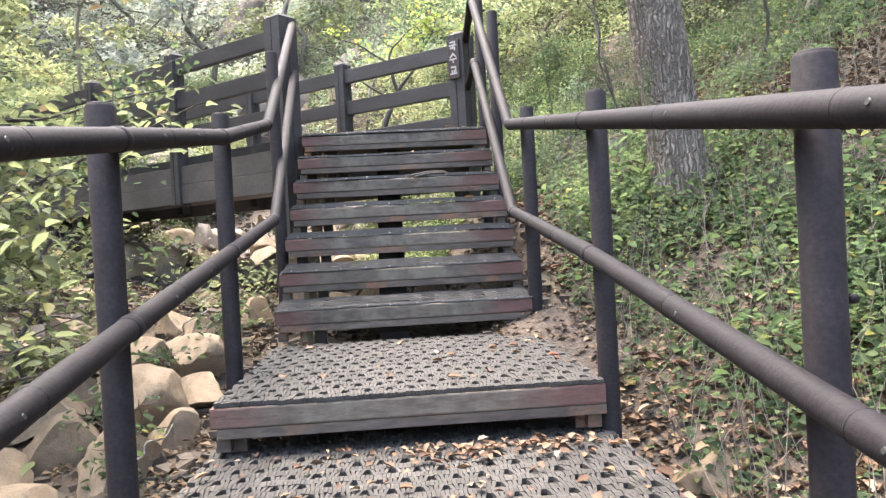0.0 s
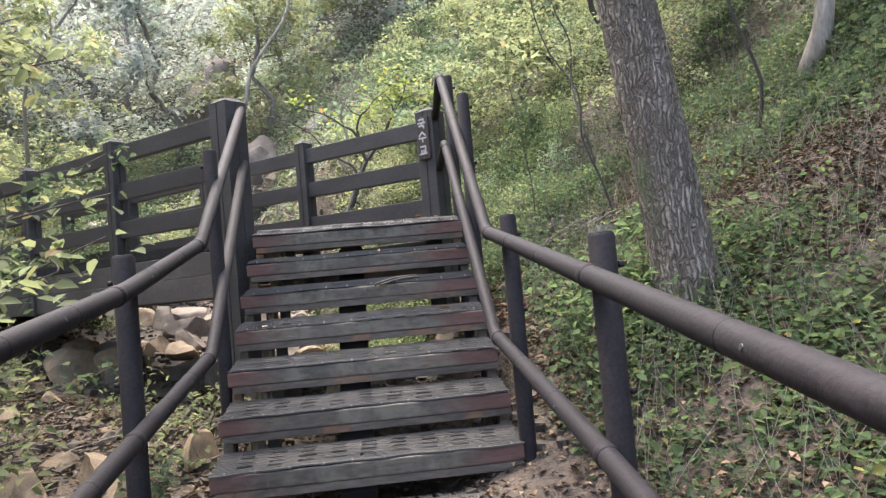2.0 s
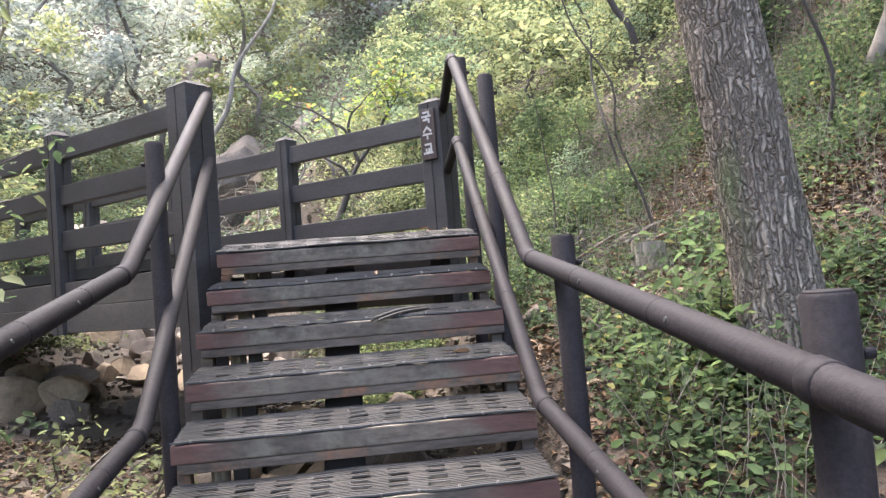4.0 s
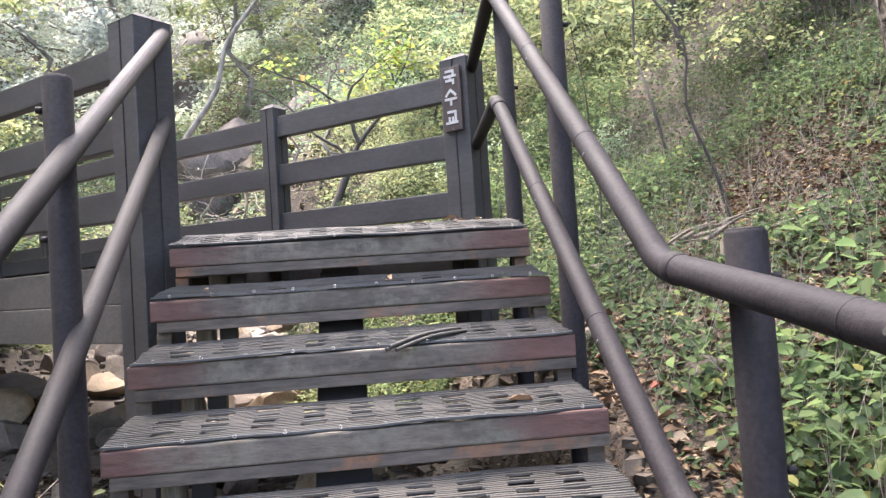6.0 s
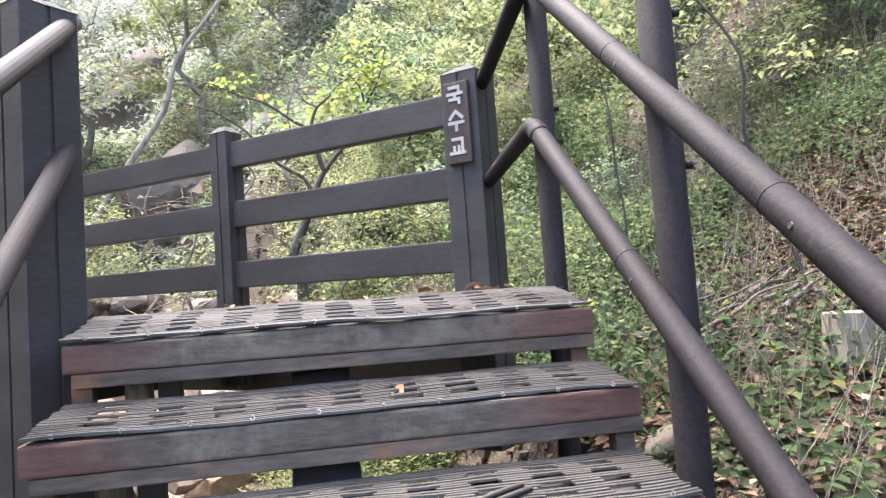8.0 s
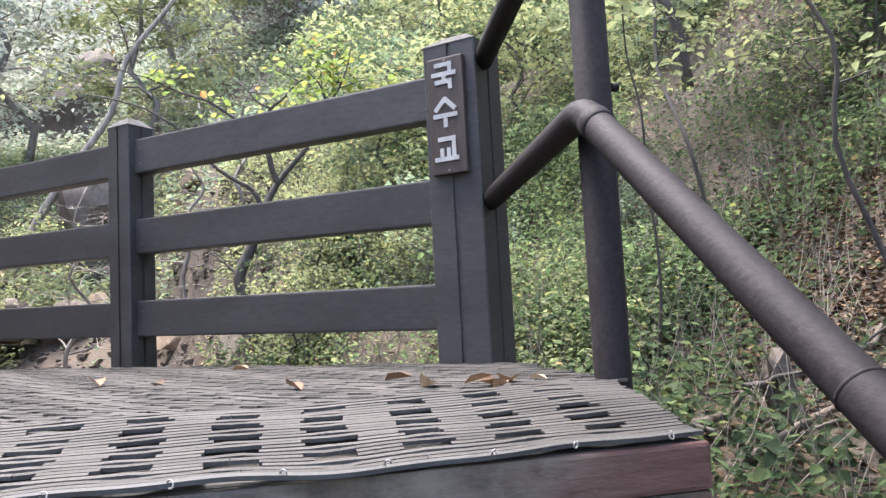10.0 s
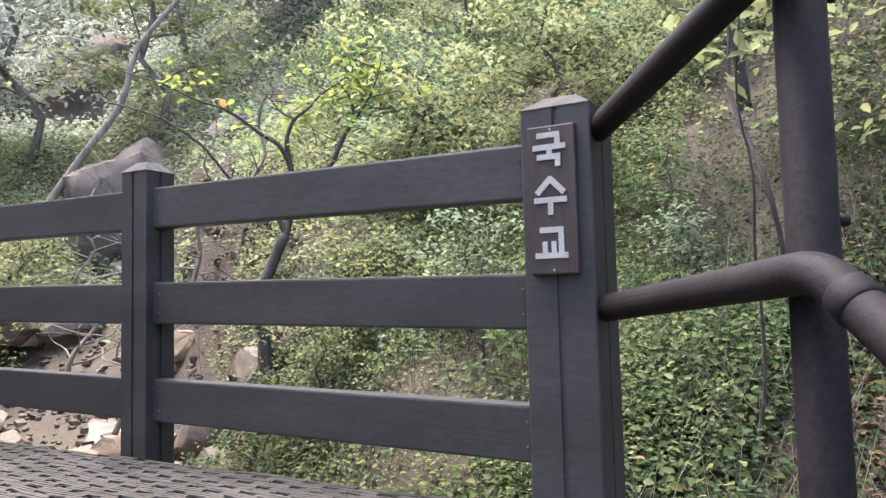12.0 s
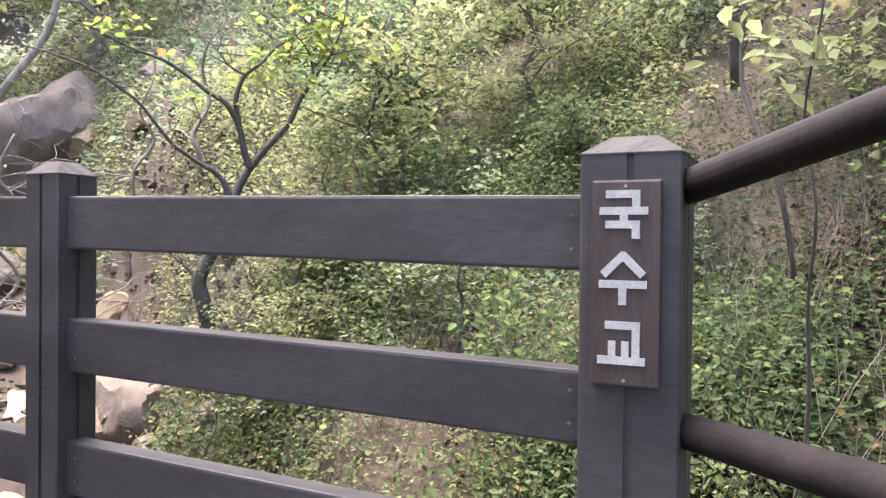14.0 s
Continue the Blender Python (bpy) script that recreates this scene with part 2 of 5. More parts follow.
# the next two: distance haze is put into the pale leaf base colours
GREEN_FAR_HAZE = leaf_material("haze_paled_woodland_leaves", ((0.0, (0.25, 0.292, 0.256)), (0.5, (0.325, 0.37, 0.322)), (0.85, (0.385, 0.42, 0.362)), (1.0, (0.45, 0.44, 0.38))), 0.7, 0.62)
GREEN_BLUE_HAZE = leaf_material("haze_greyed_leaves", ((0.0, (0.285, 0.315, 0.312)), (0.6, (0.37, 0.395, 0.392)), (1.0, (0.44, 0.45, 0.435))), 0.7, 0.62)
YELLOW = leaf_material("autumn_yellow_leaves", ((0.0, (0.15, 0.22, 0.07)), (0.7, (0.25, 0.31, 0.09)), (0.9, (0.34, 0.32, 0.09)), (0.975, (0.38, 0.24, 0.09)), (1.0, (0.3, 0.12, 0.07))))
DRY = leaf_material("dry_brown_leaves", ((0.0, (0.036, 0.024, 0.018)), (0.5, (0.088, 0.054, 0.036)), (0.85, (0.160, 0.106, 0.070)), (1.0, (0.256, 0.188, 0.132))), 0.7, 0.1)

PALE_DRY = leaf_material("pale_curled_leaves", ((0.0, (0.075, 0.042, 0.031)), (0.4, (0.138, 0.082, 0.06)), (0.8, (0.2, 0.134, 0.102)), (0.95, (0.28, 0.22, 0.175)), (1.0, (0.17, 0.05, 0.04))), 0.7, 0.1)

# ---- building helpers ----
Z = Vector((0, 0, 1))


def thing(name, at, label, category, group="", kind=""):
    ob = new(name)
    ob.location = at
    return tagged(ob, label, category, group, kind)


def part(name, bm, material, parent=None, label=""):
    """One mesh object under a thing or a part; bm is a bmesh or a ready mesh, in world metres."""
    if isinstance(bm, bmesh.types.BMesh):
        me = bpy.data.meshes.new(name)
        bm.to_mesh(me)
        bm.free()
    else:
        me = bm
    if material and not me.materials:
        me.materials.append(material)
    ob = new(name, me)
    if parent:
        ob.parent = parent
        ob.matrix_parent_inverse = Matrix.Translation(Vector() if parent.parent else -parent.location)
    return tagged(ob, label)


def raw(name, verts, faces, smooth=False):
    me = bpy.data.meshes.new(name)
    me.from_pydata([tuple(v) for v in verts], [], faces)
    if smooth:
        me.polygons.foreach_set("use_smooth", [True] * len(me.polygons))
    return me


def block(bm, m, size, bevel=0.006, wobble=0.0):
    """A bevelled block of that size at the pose m."""
    made = bmesh.ops.create_cube(bm, size=1, matrix=m @ Matrix.Diagonal((*size, 1)))
    if bevel:
        edges = list({e for v in made["verts"] for e in v.link_edges})
        bmesh.ops.bevel(bm, geom=edges, offset=bevel, segments=2, affect="EDGES", profile=0.6)
    if wobble:
        for v in bm.verts:
            v.co += Vector(noise.noise_vector(v.co * 3.0)) * wobble
    return bm


def one_block(m, size, bevel=0.006, wobble=0.0):
    return block(bmesh.new(), m, size, bevel, wobble)


def tube_mesh(name, pts, radii, sides=14, cap=True, rough=0.0):
    """A round tube through the points, with a radius at each."""
    pts = [Vector(p) for p in pts]
    if not isinstance(radii, (list, tuple)):
        radii = [radii] * len(pts)
    verts, faces, side = [], [], None
    for i, p in enumerate(pts):
        d = (pts[min(i + 1, len(pts) - 1)] - pts[max(i - 1, 0)]).normalized()
        if side is None:
            side = d.cross(Vector((0.13, 0.97, 0.2)) if abs(d.y) < 0.9 else Vector((1, 0, 0.1))).normalized()
        side = (side - d * side.dot(d)).normalized()
        up = d.cross(side)
        for k in range(sides):
            a = 2 * math.pi * k / sides
            r = radii[i]
            if rough:
                r *= 1 + rough * noise.noise(Vector((p.x * 5 + math.cos(a), p.y * 5 + math.sin(a), p.z * 5)))
            verts.append(p + (side * math.cos(a) + up * math.sin(a)) * r)
    for i in range(len(pts) - 1):
        for k in range(sides):
            k2 = (k + 1) % sides
            faces.append((i * sides + k, i * sides + k2, (i + 1) * sides + k2, (i + 1) * sides + k))
    if cap:
        faces.append(tuple(range(sides - 1, -1, -1)))
        faces.append(tuple((len(pts) - 1) * sides + k for k in range(sides)))
    me = raw(name, verts, faces)
    me.polygons.foreach_set("use_smooth", [len(f) == 4 for f in faces])
    return me


def rounded(pts, r=0.09, n=6):
    """The line with its corners turned into short bends."""
    pts = [Vector(p) for p in pts]
    out = [pts[0]]
    for a, b, c in zip(pts, pts[1:], pts[2:]):
        p, q = b + (a - b).normalized() * r, b + (c - b).normalized() * r
        out += [p.lerp(b, i / n).lerp(b.lerp(q, i / n), i / n) for i in range(n + 1)]
    return out + [pts[-1]]


def join_meshes(name, meshes):
    verts, faces, smooth = [], [], []
    for me in meshes:
        base = len(verts)
        verts += [v.co.copy() for v in me.vertices]
        faces += [tuple(base + i for i in p.vertices) for p in me.polygons]
        smooth += [p.use_smooth for p in me.polygons]
        bpy.data.meshes.remove(me)
    out = raw(name, verts, faces)
    out.polygons.foreach_set("use_smooth", smooth)
    return out


def leaves(name, pos, size, fold=0.25, flat=0.5, fine=True, width=0.55, droop=0.0, tilt=0.45):
    """A mesh of many single leaves: each a folded blade with a midrib, turned at random. flat: how far they lie level."""
    n = len(pos)
    pos = np.asarray(pos, float)
    size = np.broadcast_to(np.asarray(size, float), (n,))[:, None]
    a = rng.uniform(0, 2 * np.pi, n)
    d = np.stack([np.cos(a), np.sin(a), rng.normal(-droop, tilt, n)], 1)
    d /= np.linalg.norm(d, axis=1, keepdims=True)
    up = np.stack([rng.normal(0, 1 - flat, n), rng.normal(0, 1 - flat, n), np.ones(n)], 1)
    s = np.cross(d, up)
    s /= np.linalg.norm(s, axis=1, keepdims=True) + 1e-9
    u = np.cross(s, d)
    w = width * 0.5
    if fine:
        k = [(0, 0, 0), (0.3, w, fold * 0.3), (0.7, w * 0.72, fold * 0.18), (1.0, 0, -0.12), (0.7, -w * 0.72, fold * 0.18), (0.3, -w, fold * 0.3)]
        quads = ((0, 1, 2, 3), (0, 3, 4, 5))
    else:
        k = [(0, 0, 0), (0.45, w, fold * 0.3), (1.0, 0, -0.08), (0.45, -w, fold * 0.3)]
        quads = ((0, 1, 2), (0, 2, 3))
    v = np.stack([pos + size * (d * f + s * g + u * h) for f, g, h in k], 1).reshape(-1, 3)
    base = np.arange(n)[:, None] * len(k)
    f = np.concatenate([base + np.array(q) for q in quads], 1).reshape(-1)
    corners = len(quads[0])
    me = bpy.data.meshes.new(name)
    me.vertices.add(len(v))
    me.vertices.foreach_set("co", v.ravel())
    me.loops.add(len(f))
    me.loops.foreach_set("vertex_index", f.astype(np.int32))
    me.polygons.add(len(f) // corners)
    me.polygons.foreach_set("loop_start", np.arange(0, len(f), corners, dtype=np.int32))
    me.update(calc_edges=True)
    return me


# ---- ground: one sheet, a ravine with a stream bed between two banks ----
def height(x, y):
    x, y = np.asarray(x, float), np.asarray(y, float)
    xx = x - np.interp(y, [9, 14, 25, 40, 80], [0, -0.8, -4, -8, -14])
    mid = np.interp(y, [-300, -60, -10, 1.5, 3, 4, 5, 6, 7, 8, 10, 12, 15, 20, 30, 60, 300], [-40, -10, -2.8, -1.05, -0.7, -0.42, -0.24, -0.05, 0.08, 0.15, 0.22, 0.38, 0.75, 2.6, 8.0, 25, 90])
    bank = np.interp(y, [-300, -60, -10, 1.5, 3, 4, 5, 6, 6.6, 8, 10, 12, 15, 20, 30, 60, 300], [-40, -10, -2.8, -1.05, -0.62, -0.35, -0.04, 0.42, 0.62, 0.85, 1.3, 2.0, 2.9, 4.6, 9.7, 26, 90])
    k = np.clip((xx - np.interp(y, [5, 6, 8, 11], [-0.2, 0.5, 0.5, -0.3])) / np.interp(y, [5, 6, 8, 11], [0.95, 0.42, 0.45, 1.3]), 0, 1)
    k = k * k * (3 - 2 * k)
    h = mid * (1 - k) + bank * k
    d = np.maximum(0, xx - 0.75)
    h = h + np.interp(d, [0, 1.8, 6, 40, 300], [0, 0.64, 3.4, 30, 90])
    d = np.maximum(0, -2.7 - xx)
    h = h + np.interp(d, [0, 1.5, 6, 40, 300], [0, 0.5, 3.2, 26, 80])
    far = np.clip((np.abs(xx) + np.maximum(0, y - 8)) / 12, 0.0, 4.0)
    bump = 0.05 * np.sin(2.3 * x + 0.7 * y) * np.sin(1.9 * y - 0.6 * x) + 0.03 * np.sin(5.1 * x + 1.3) * np.sin(4.7 * y + 0.4)
    return h + bump * (0.6 + far) + 0.35 * far * np.sin(0.55 * x + 1.0) * np.sin(0.47 * y)


def axis(lo, hi, near_lo, near_hi, step):
    a = list(np.arange(near_lo, near_hi, step))
    v, s = near_hi, step
    while v < hi:
        a.append(v)
        s *= 1.16
        v += s
    v, s = near_lo, step
    while v > lo:
        s *= 1.16
        v -= s
        a.insert(0, v)
    return np.array(a)


gx, gy = axis(-280, 280, -6, 8, 0.14), axis(-280, 280, 0, 16, 0.14)
GX, GY = np.meshgrid(gx, gy)
gv = np.stack([GX, GY, height(GX, GY)], -1).reshape(-1, 3)
nx = len(gx)
gf = [(j * nx + i, j * nx + i + 1, (j + 1) * nx + i + 1, (j + 1) * nx + i) for j in range(len(gy) - 1) for i in range(nx - 1)]
ground = tagged(new("ground", raw("ground", gv, gf, True)), "sloping forest soil strewn with dead leaves", "ground", kind="structure")
ground.data.materials.append(M_SOIL)

# ---- the bridge: deck, beams and two timber fences ----
U, N = Vector((-0.747, 0.665, 0)).normalized(), Vector((0.665, 0.747, 0)).normalized()
TURN_B = math.degrees(math.atan2(U.y, U.x))
RISE, GO, LEFT, RIGHT, FIRST = 0.19, 0.2705, -0.67, 0.705, 5.337
DECK = 1.385


def on_bridge(s, n, z):
    return U * s + N * n + Z * z


def bridge_pose(s, n, z):
    return Matrix.Translation(on_bridge(s, n, z)) @ pose(0, 0, 0, 0, 0, TURN_B)


def fence_post(s, n, top, width, foot, label):
    t = thing("fence_post", on_bridge(s, n, foot), label, "fence post", "bridge fence posts")
    h = top - foot
    bm = bmesh.new()
    half = width / 2
    # shaft with a narrow groove down the middle of each face
    g, dp = 0.006, 0.006
    ring = []
    for a in range(4):
        r = Matrix.Rotation(a * math.pi / 2, 3, "Z")
        for p in ((-half + 0.004, -half), (-g, -half), (-g, -half + dp), (g, -half + dp), (g, -half), (half - 0.004, -half)):
            ring.append(r @ Vector((p[0], p[1], 0)))
    lo = [bm.verts.new(v) for v in ring]
    hi = [bm.verts.new(v + Z * h) for v in ring]
    for i in range(len(ring)):
        j = (i + 1) % len(ring)
        bm.faces.new((lo[i], lo[j], hi[j], hi[i]))
    bm.faces.new(hi)
    bm.transform(bridge_pose(s, n, foot))
    part("shaft", bm, M_FENCE, t)
    bm = bmesh.new()
    c = half + 0.001
    base = [Vector((x * c, y * c, 0)) for x, y in ((-1, -1), (1, -1), (1, 1), (-1, 1))]
    tip = [Vector((x * c * 0.46, y * c * 0.46, 0.036)) for x, y in ((-1, -1), (1, -1), (1, 1), (-1, 1))]
    b = [bm.verts.new(v) for v in base]
    d = [bm.verts.new(v + Z * 0.003) for v in base]
    e = [bm.verts.new(v) for v in tip]
    for lo_, hi_ in ((b, d), (d, e)):
        for i in range(4):
            bm.faces.new((lo_[i], lo_[(i + 1) % 4], hi_[(i + 1) % 4], hi_[i]))
    bm.faces.new(e)
    bm.faces.new(b[::-1])
    bm.transform(bridge_pose(s, n, top))
    part("cap", bm, M_CAP, t, "grey weathered chamfered post cap")
    return t


FAR_N, NEAR_N, SPAN = 6.461, 4.919, 1.49
FAR_S = [4.872] + [4.889 + SPAN * k for k in range(1, 5)]
NEAR_S = [5.491 + SPAN * k for k in range(5)]


def camber(s):
    return 0.018 * max(0.0, min(s - 4.9, 3.0))


sign_post = fence_post(FAR_S[0], FAR_N, 2.33, 0.172, 0.75, "dark painted square timber post carrying the bridge name plate")
for s in FAR_S[1:]:
    fence_post(s, FAR_N, 2.335 + 0.004 * (s - 5), 0.122, 1.0, "charcoal painted square timber bridge fence post")
fence_post(NEAR_S[0], NEAR_N, 2.31, 0.182, 0.35, "stout charcoal timber post at the stair head")
for s in NEAR_S[1:]:
    fence_post(s, NEAR_N, 2.305, 0.122, 0.95, "charcoal painted square timber bridge fence post")


def fence_rail(s0, s1, n, z0, z1, h, thick=0.06):
    a, b = on_bridge(s0, n, z0), on_bridge(s1, n, z1)
    d = b - a
    m = Matrix.Translation((a + b) / 2) @ d.to_track_quat("X", "Z").to_matrix().to_4x4()
    t = thing("fence_rail", (a + b) / 2, "charcoal painted horizontal timber fence rail", "fence rail", "bridge fence rails")
    part("board", one_block(m, (d.length, thick, h), 0.007, 0.0015), M_FENCE, t)
    for end in (-1, 1):
        for up in (-0.22, 0.22):
            p = m @ Vector((end * (d.length / 2 - 0.05), 0, up * h))
            part("screw", tube_mesh("screw", [p - N * thick * 0.49, p - N * (thick * 0.5 + 0.003)], [0.0033, 0.0026], 8), M_SCREW, t)
    return t


def fence_rails(row, n, tops, width_first, h):
    for k, (a, b) in enumerate(zip(row, row[1:])):
        wa = (width_first if k == 0 else 0.122) / 2 - 0.02
        for z in tops:
            fence_rail(a + wa, b - 0.041, n, z + camber(a) * 0.8 - h / 2, z + camber(b) * 0.8 - h / 2, h)


fence_rails(FAR_S, FAR_N, (2.265, 1.945, 1.625), 0.172, 0.138)
fence_rails(NEAR_S, NEAR_N, (2.235, 1.925, 1.615), 0.182, 0.135)

# side beams: two boards high
for n, s0, s1 in ((NEAR_N + 0.005, 5.59, 13), (FAR_N + 0.1, 4.8, 13)):
    beam = thing("bridge_beam", on_bridge(s0, n, 0.96), "dark stained timber bridge side beam of two boards", "beam", "bridge side beams")
    for z, h, out in ((1.215, 0.165, 0.0), (1.045, 0.17, 0.004)):
        m = bridge_pose((s0 + s1) / 2, n - out, z)
        part("board", one_block(m, (s1 - s0, 0.06, h), 0.005, 0.002), M_BEAM, beam)
beam = part("steel_girder", one_block(bridge_pose(9.6, 5.7, 1.15), (6.6, 0.7, 0.2), 0.01), M_FENCE)
tagged(beam, "dark girder under the bridge deck", "girder")

# deck boards under the mats, near-black so the mat slots' shade is painted in
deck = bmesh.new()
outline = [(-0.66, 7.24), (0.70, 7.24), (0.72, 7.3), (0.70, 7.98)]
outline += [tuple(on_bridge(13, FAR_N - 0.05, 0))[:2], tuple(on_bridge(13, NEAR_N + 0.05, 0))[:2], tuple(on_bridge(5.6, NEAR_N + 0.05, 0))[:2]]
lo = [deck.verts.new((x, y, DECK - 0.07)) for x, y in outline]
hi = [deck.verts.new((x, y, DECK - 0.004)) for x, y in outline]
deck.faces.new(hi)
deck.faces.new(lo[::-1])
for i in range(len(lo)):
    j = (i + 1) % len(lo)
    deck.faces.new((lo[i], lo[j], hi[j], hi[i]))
tagged(part("bridge_deck", deck, M_DAMP_SHADE), "timber bridge deck under rubber matting, slot shade in its dark colour", "bridge deck", kind="structure")


# ---- rubber matting ----
def strip_mat(name, m, length, depth, label, pitch=0.0128, column=0.128, seed=0, inside=None, arch=0.0):
    """A mat of rubber strips along x, bound by wires across; dense blocks and open slots take turns. With inside, the slots stand in staggered rows."""
    r = random.Random(seed)
    verts, faces = [], []
    edge_verts, edge_faces = [], []
    rows = max(1, int(depth / pitch))
    cols = int(length / column)
    column = length / cols
    every = 5 if inside else 4
    ph = [r.uniform(0, 6.28) for _ in range(6)]

    def lie(x, y):
        """How far the worn mat is pushed askew and how high it lifts at a place."""
        u = y / depth + 0.5
        front = 1 - u
        dy = 0.004 * math.sin(x * 8.3 + ph[0]) + 0.0025 * math.sin(x * 19 + ph[1] + 2 * u)
        z = 0.0016 * math.sin(x * 11 + y * 25 + ph[2])
        if not inside:
            dy += front * front * (0.008 * math.sin(x * 5.2 + ph[3]) + 0.005 * math.sin(x * 27 + ph[4]))
            z += 0.004 * front * max(0.0, math.sin(x * 6.1 + ph[5]))
        z += arch * (1.9 * u + 0.35 * math.sin(math.pi * u) * (0.65 + 0.35 * math.sin(x * 5.1 + ph[3])))
        return dy, z

    def strip(x0, x1, row, lean, verts=verts, faces=faces, dz=0.0, fat=1.0):
        y0 = -depth / 2 + pitch * (row + 0.5)
        if inside and not inside(m @ Vector(((x0 + x1) / 2, y0, 0))):
            return
        n = max(2, int((x1 - x0) / 0.022))
        base = len(verts)
        hw, ht = pitch * 0.485 * fat, (0.005 if inside else 0.0055) * fat
        for i in range(n + 1):
            x = x0 + (x1 - x0) * i / n
            dy, z = lie(x, y0)
            y = y0 + dy + lean(x)
            z += dz
            verts.extend([(x, y - hw, z), (x, y + hw, z), (x, y + hw * 0.82, z + ht), (x, y - hw * 0.82, z + ht)])
            if i:
                a, b = base + 4 * (i - 1), base + 4 * i
                faces.extend([(a + k, a + (k + 1) % 4, b + (k + 1) % 4, b + k) for k in range(4)])
        faces.append((base + 3, base + 2, base + 1, base))
        e = base + 4 * n
        faces.append((e, e + 1, e + 2, e + 3))

    gap = column * (0.25 if not inside else 0.3)
    slots = [(-length / 2 + column * (c + 1), c) for c in range(cols - 1)]
    phase = [r.choice((0, 0, 0, 1)) if not inside else (0, 2, 4, 1, 3)[c % 5] for _, c in slots]
    worn = {(c, i): r.uniform(0.2, 1.0) for c in range(cols) for i in range(rows)}

    def bow(i):
        """A strip beside a slot strays into it, more at one end than at the other."""
        def at(x):
            c = int((x + length / 2) / column - 0.5)
            if not 0 <= c < len(slots):
                return 0.0
            f = (x - slots[c][0]) / gap
            if abs(f) >= 1:
                return 0.0
            side = (i + phase[c]) % every
            push = (0.0, 0.0, -0.7, 0.0, 0.7)[side] if inside else (0.0, 0.0, -0.7, 0.7)[side]
            return push * pitch * 0.5 * worn[c, i] * (1 - f * f) * (1 + 0.9 * f * (1 if (i // every + c) % 2 else -1))
        return at

    for i in range(rows):
        dz = r.uniform(-0.0007, 0.0007)
        if i == 0 and not inside:
            strip(-length / 2, length / 2, i, lambda x: 0.0, edge_verts, edge_faces, 0.0, 1.12)
            continue
        start = -length / 2 + (0.0 if inside else r.uniform(0, 0.012))
        end = length / 2 - (0.0 if inside else r.uniform(0, 0.012))
        for (xs, c), p in zip(slots, phase):
            if (i + p) % every < 2 and 1 < i < rows - 2 and r.random() < 0.96:
                strip(start, xs - gap + r.uniform(-0.008, 0.008), i, bow(i), dz=dz)
                start = xs + gap + r.uniform(-0.008, 0.008)
            elif inside or r.random() < 0.12:
                cut = xs + r.uniform(-0.02, 0.02)
                strip(start, cut, i, bow(i), dz=dz)
                start = cut + 0.001
        strip(start, end, i, bow(i), dz=dz)
    t = thing(name, m.translation, label, "rubber mat", "rubber stair mats")
    me = raw("strip_weave", [m @ Vector(v) for v in verts], faces)
    tagged(part("strip_weave", me, M_MAT, t), kind="stuff")
    if edge_verts:
        part("edge_strip", raw("edge_strip", [m @ Vector(v) for v in edge_verts], edge_faces), M_EDGE, t, "black rubber edge strip")
    for c in range(0 if inside else cols):
        x = -length / 2 + column * (c + 0.5) + r.uniform(-0.01, 0.01)
        loop = [m @ Vector((x + 0.0042 * math.cos(a + c), -depth / 2 - 0.004 - 0.003 * math.sin(a), 0.010 + 0.005 * math.sin(a + c))) for a in np.linspace(0.3, 5.6, 9)]
        part("wire_loop", tube_mesh("wire_loop", loop, 0.0013, 5), M_WIRE, t)
    return t


def link_mat(name, m, length, depth, label, pitch=0.0128, row=0.094, seed=0):
    """A mat of short strips along y, threaded on wires; skewed pairs leave triangular holes between the wires."""
    r = random.Random(seed)
    verts, faces = [], []

    def bar(x0, y0, x1, y1, z):
        base, hw, ht = len(verts), pitch * 0.49, 0.014
        for x, y, zz in ((x0, y0, z), ((x0 + x1) / 2, (y0 + y1) / 2, z + 0.002), (x1, y1, z)):
            verts.extend([(x - hw, y, zz), (x + hw, y, zz), (x + hw * 0.9, y, zz + ht), (x - hw * 0.9, y, zz + ht)])
        for s_ in (0, 4):
            faces.extend([(base + s_ + k, base + s_ + (k + 1) % 4, base + s_ + 4 + (k + 1) % 4, base + s_ + 4 + k) for k in range(4)])
        faces.extend([(base + 3, base + 2, base + 1, base), (base + 8, base + 9, base + 10, base + 11)])

    rows, n = int(depth / row), int(length / pitch)
    row = depth / rows
    for j in range(rows):
        y = -depth / 2 + row * j
        for i in range(n):
            x = -length / 2 + pitch * (i + 0.5)
            wave = 0.004 * math.sin(x * 7 + j)
            bar(x, y + wave + r.uniform(-0.006, 0.004), x + r.uniform(-0.001, 0.001), y + row * 0.5 + wave + r.uniform(-0.004, 0.004), r.uniform(0, 0.003))
        for c in range(n // 6 + 1):
            xc = -length / 2 + pitch * (6 * c + 3 * (j % 2) + 1.5) + r.uniform(-0.003, 0.003)
            for k in range(4):
                lo_x, hi_x = xc + (k - 1.5) * 0.8 * pitch, xc + (k - 1.5) * 1.42 * pitch
                if abs(lo_x) < length / 2 and abs(hi_x) < length / 2:
                    bar(lo_x, y + row * 0.46, hi_x, y + row * 1.05, r.uniform(-0.001, 0.0025))
    t = thing(name, m.translation, label, "rubber mat", "rubber stair mats")
    tagged(part("strip_weave", raw("strip_weave", [m @ Vector(v) for v in verts], faces), M_LINK, t), kind="stuff")
    for j in range(1, rows):
        y = -depth / 2 + row * (j + 0.25)
        part("wire", tube_mesh("wire", [m @ Vector((-length / 2 - 0.004, y, 0.008)), m @ Vector((length / 2 + 0.004, y, 0.008))], 0.0022, 5), M_WIRE, t)
    return t


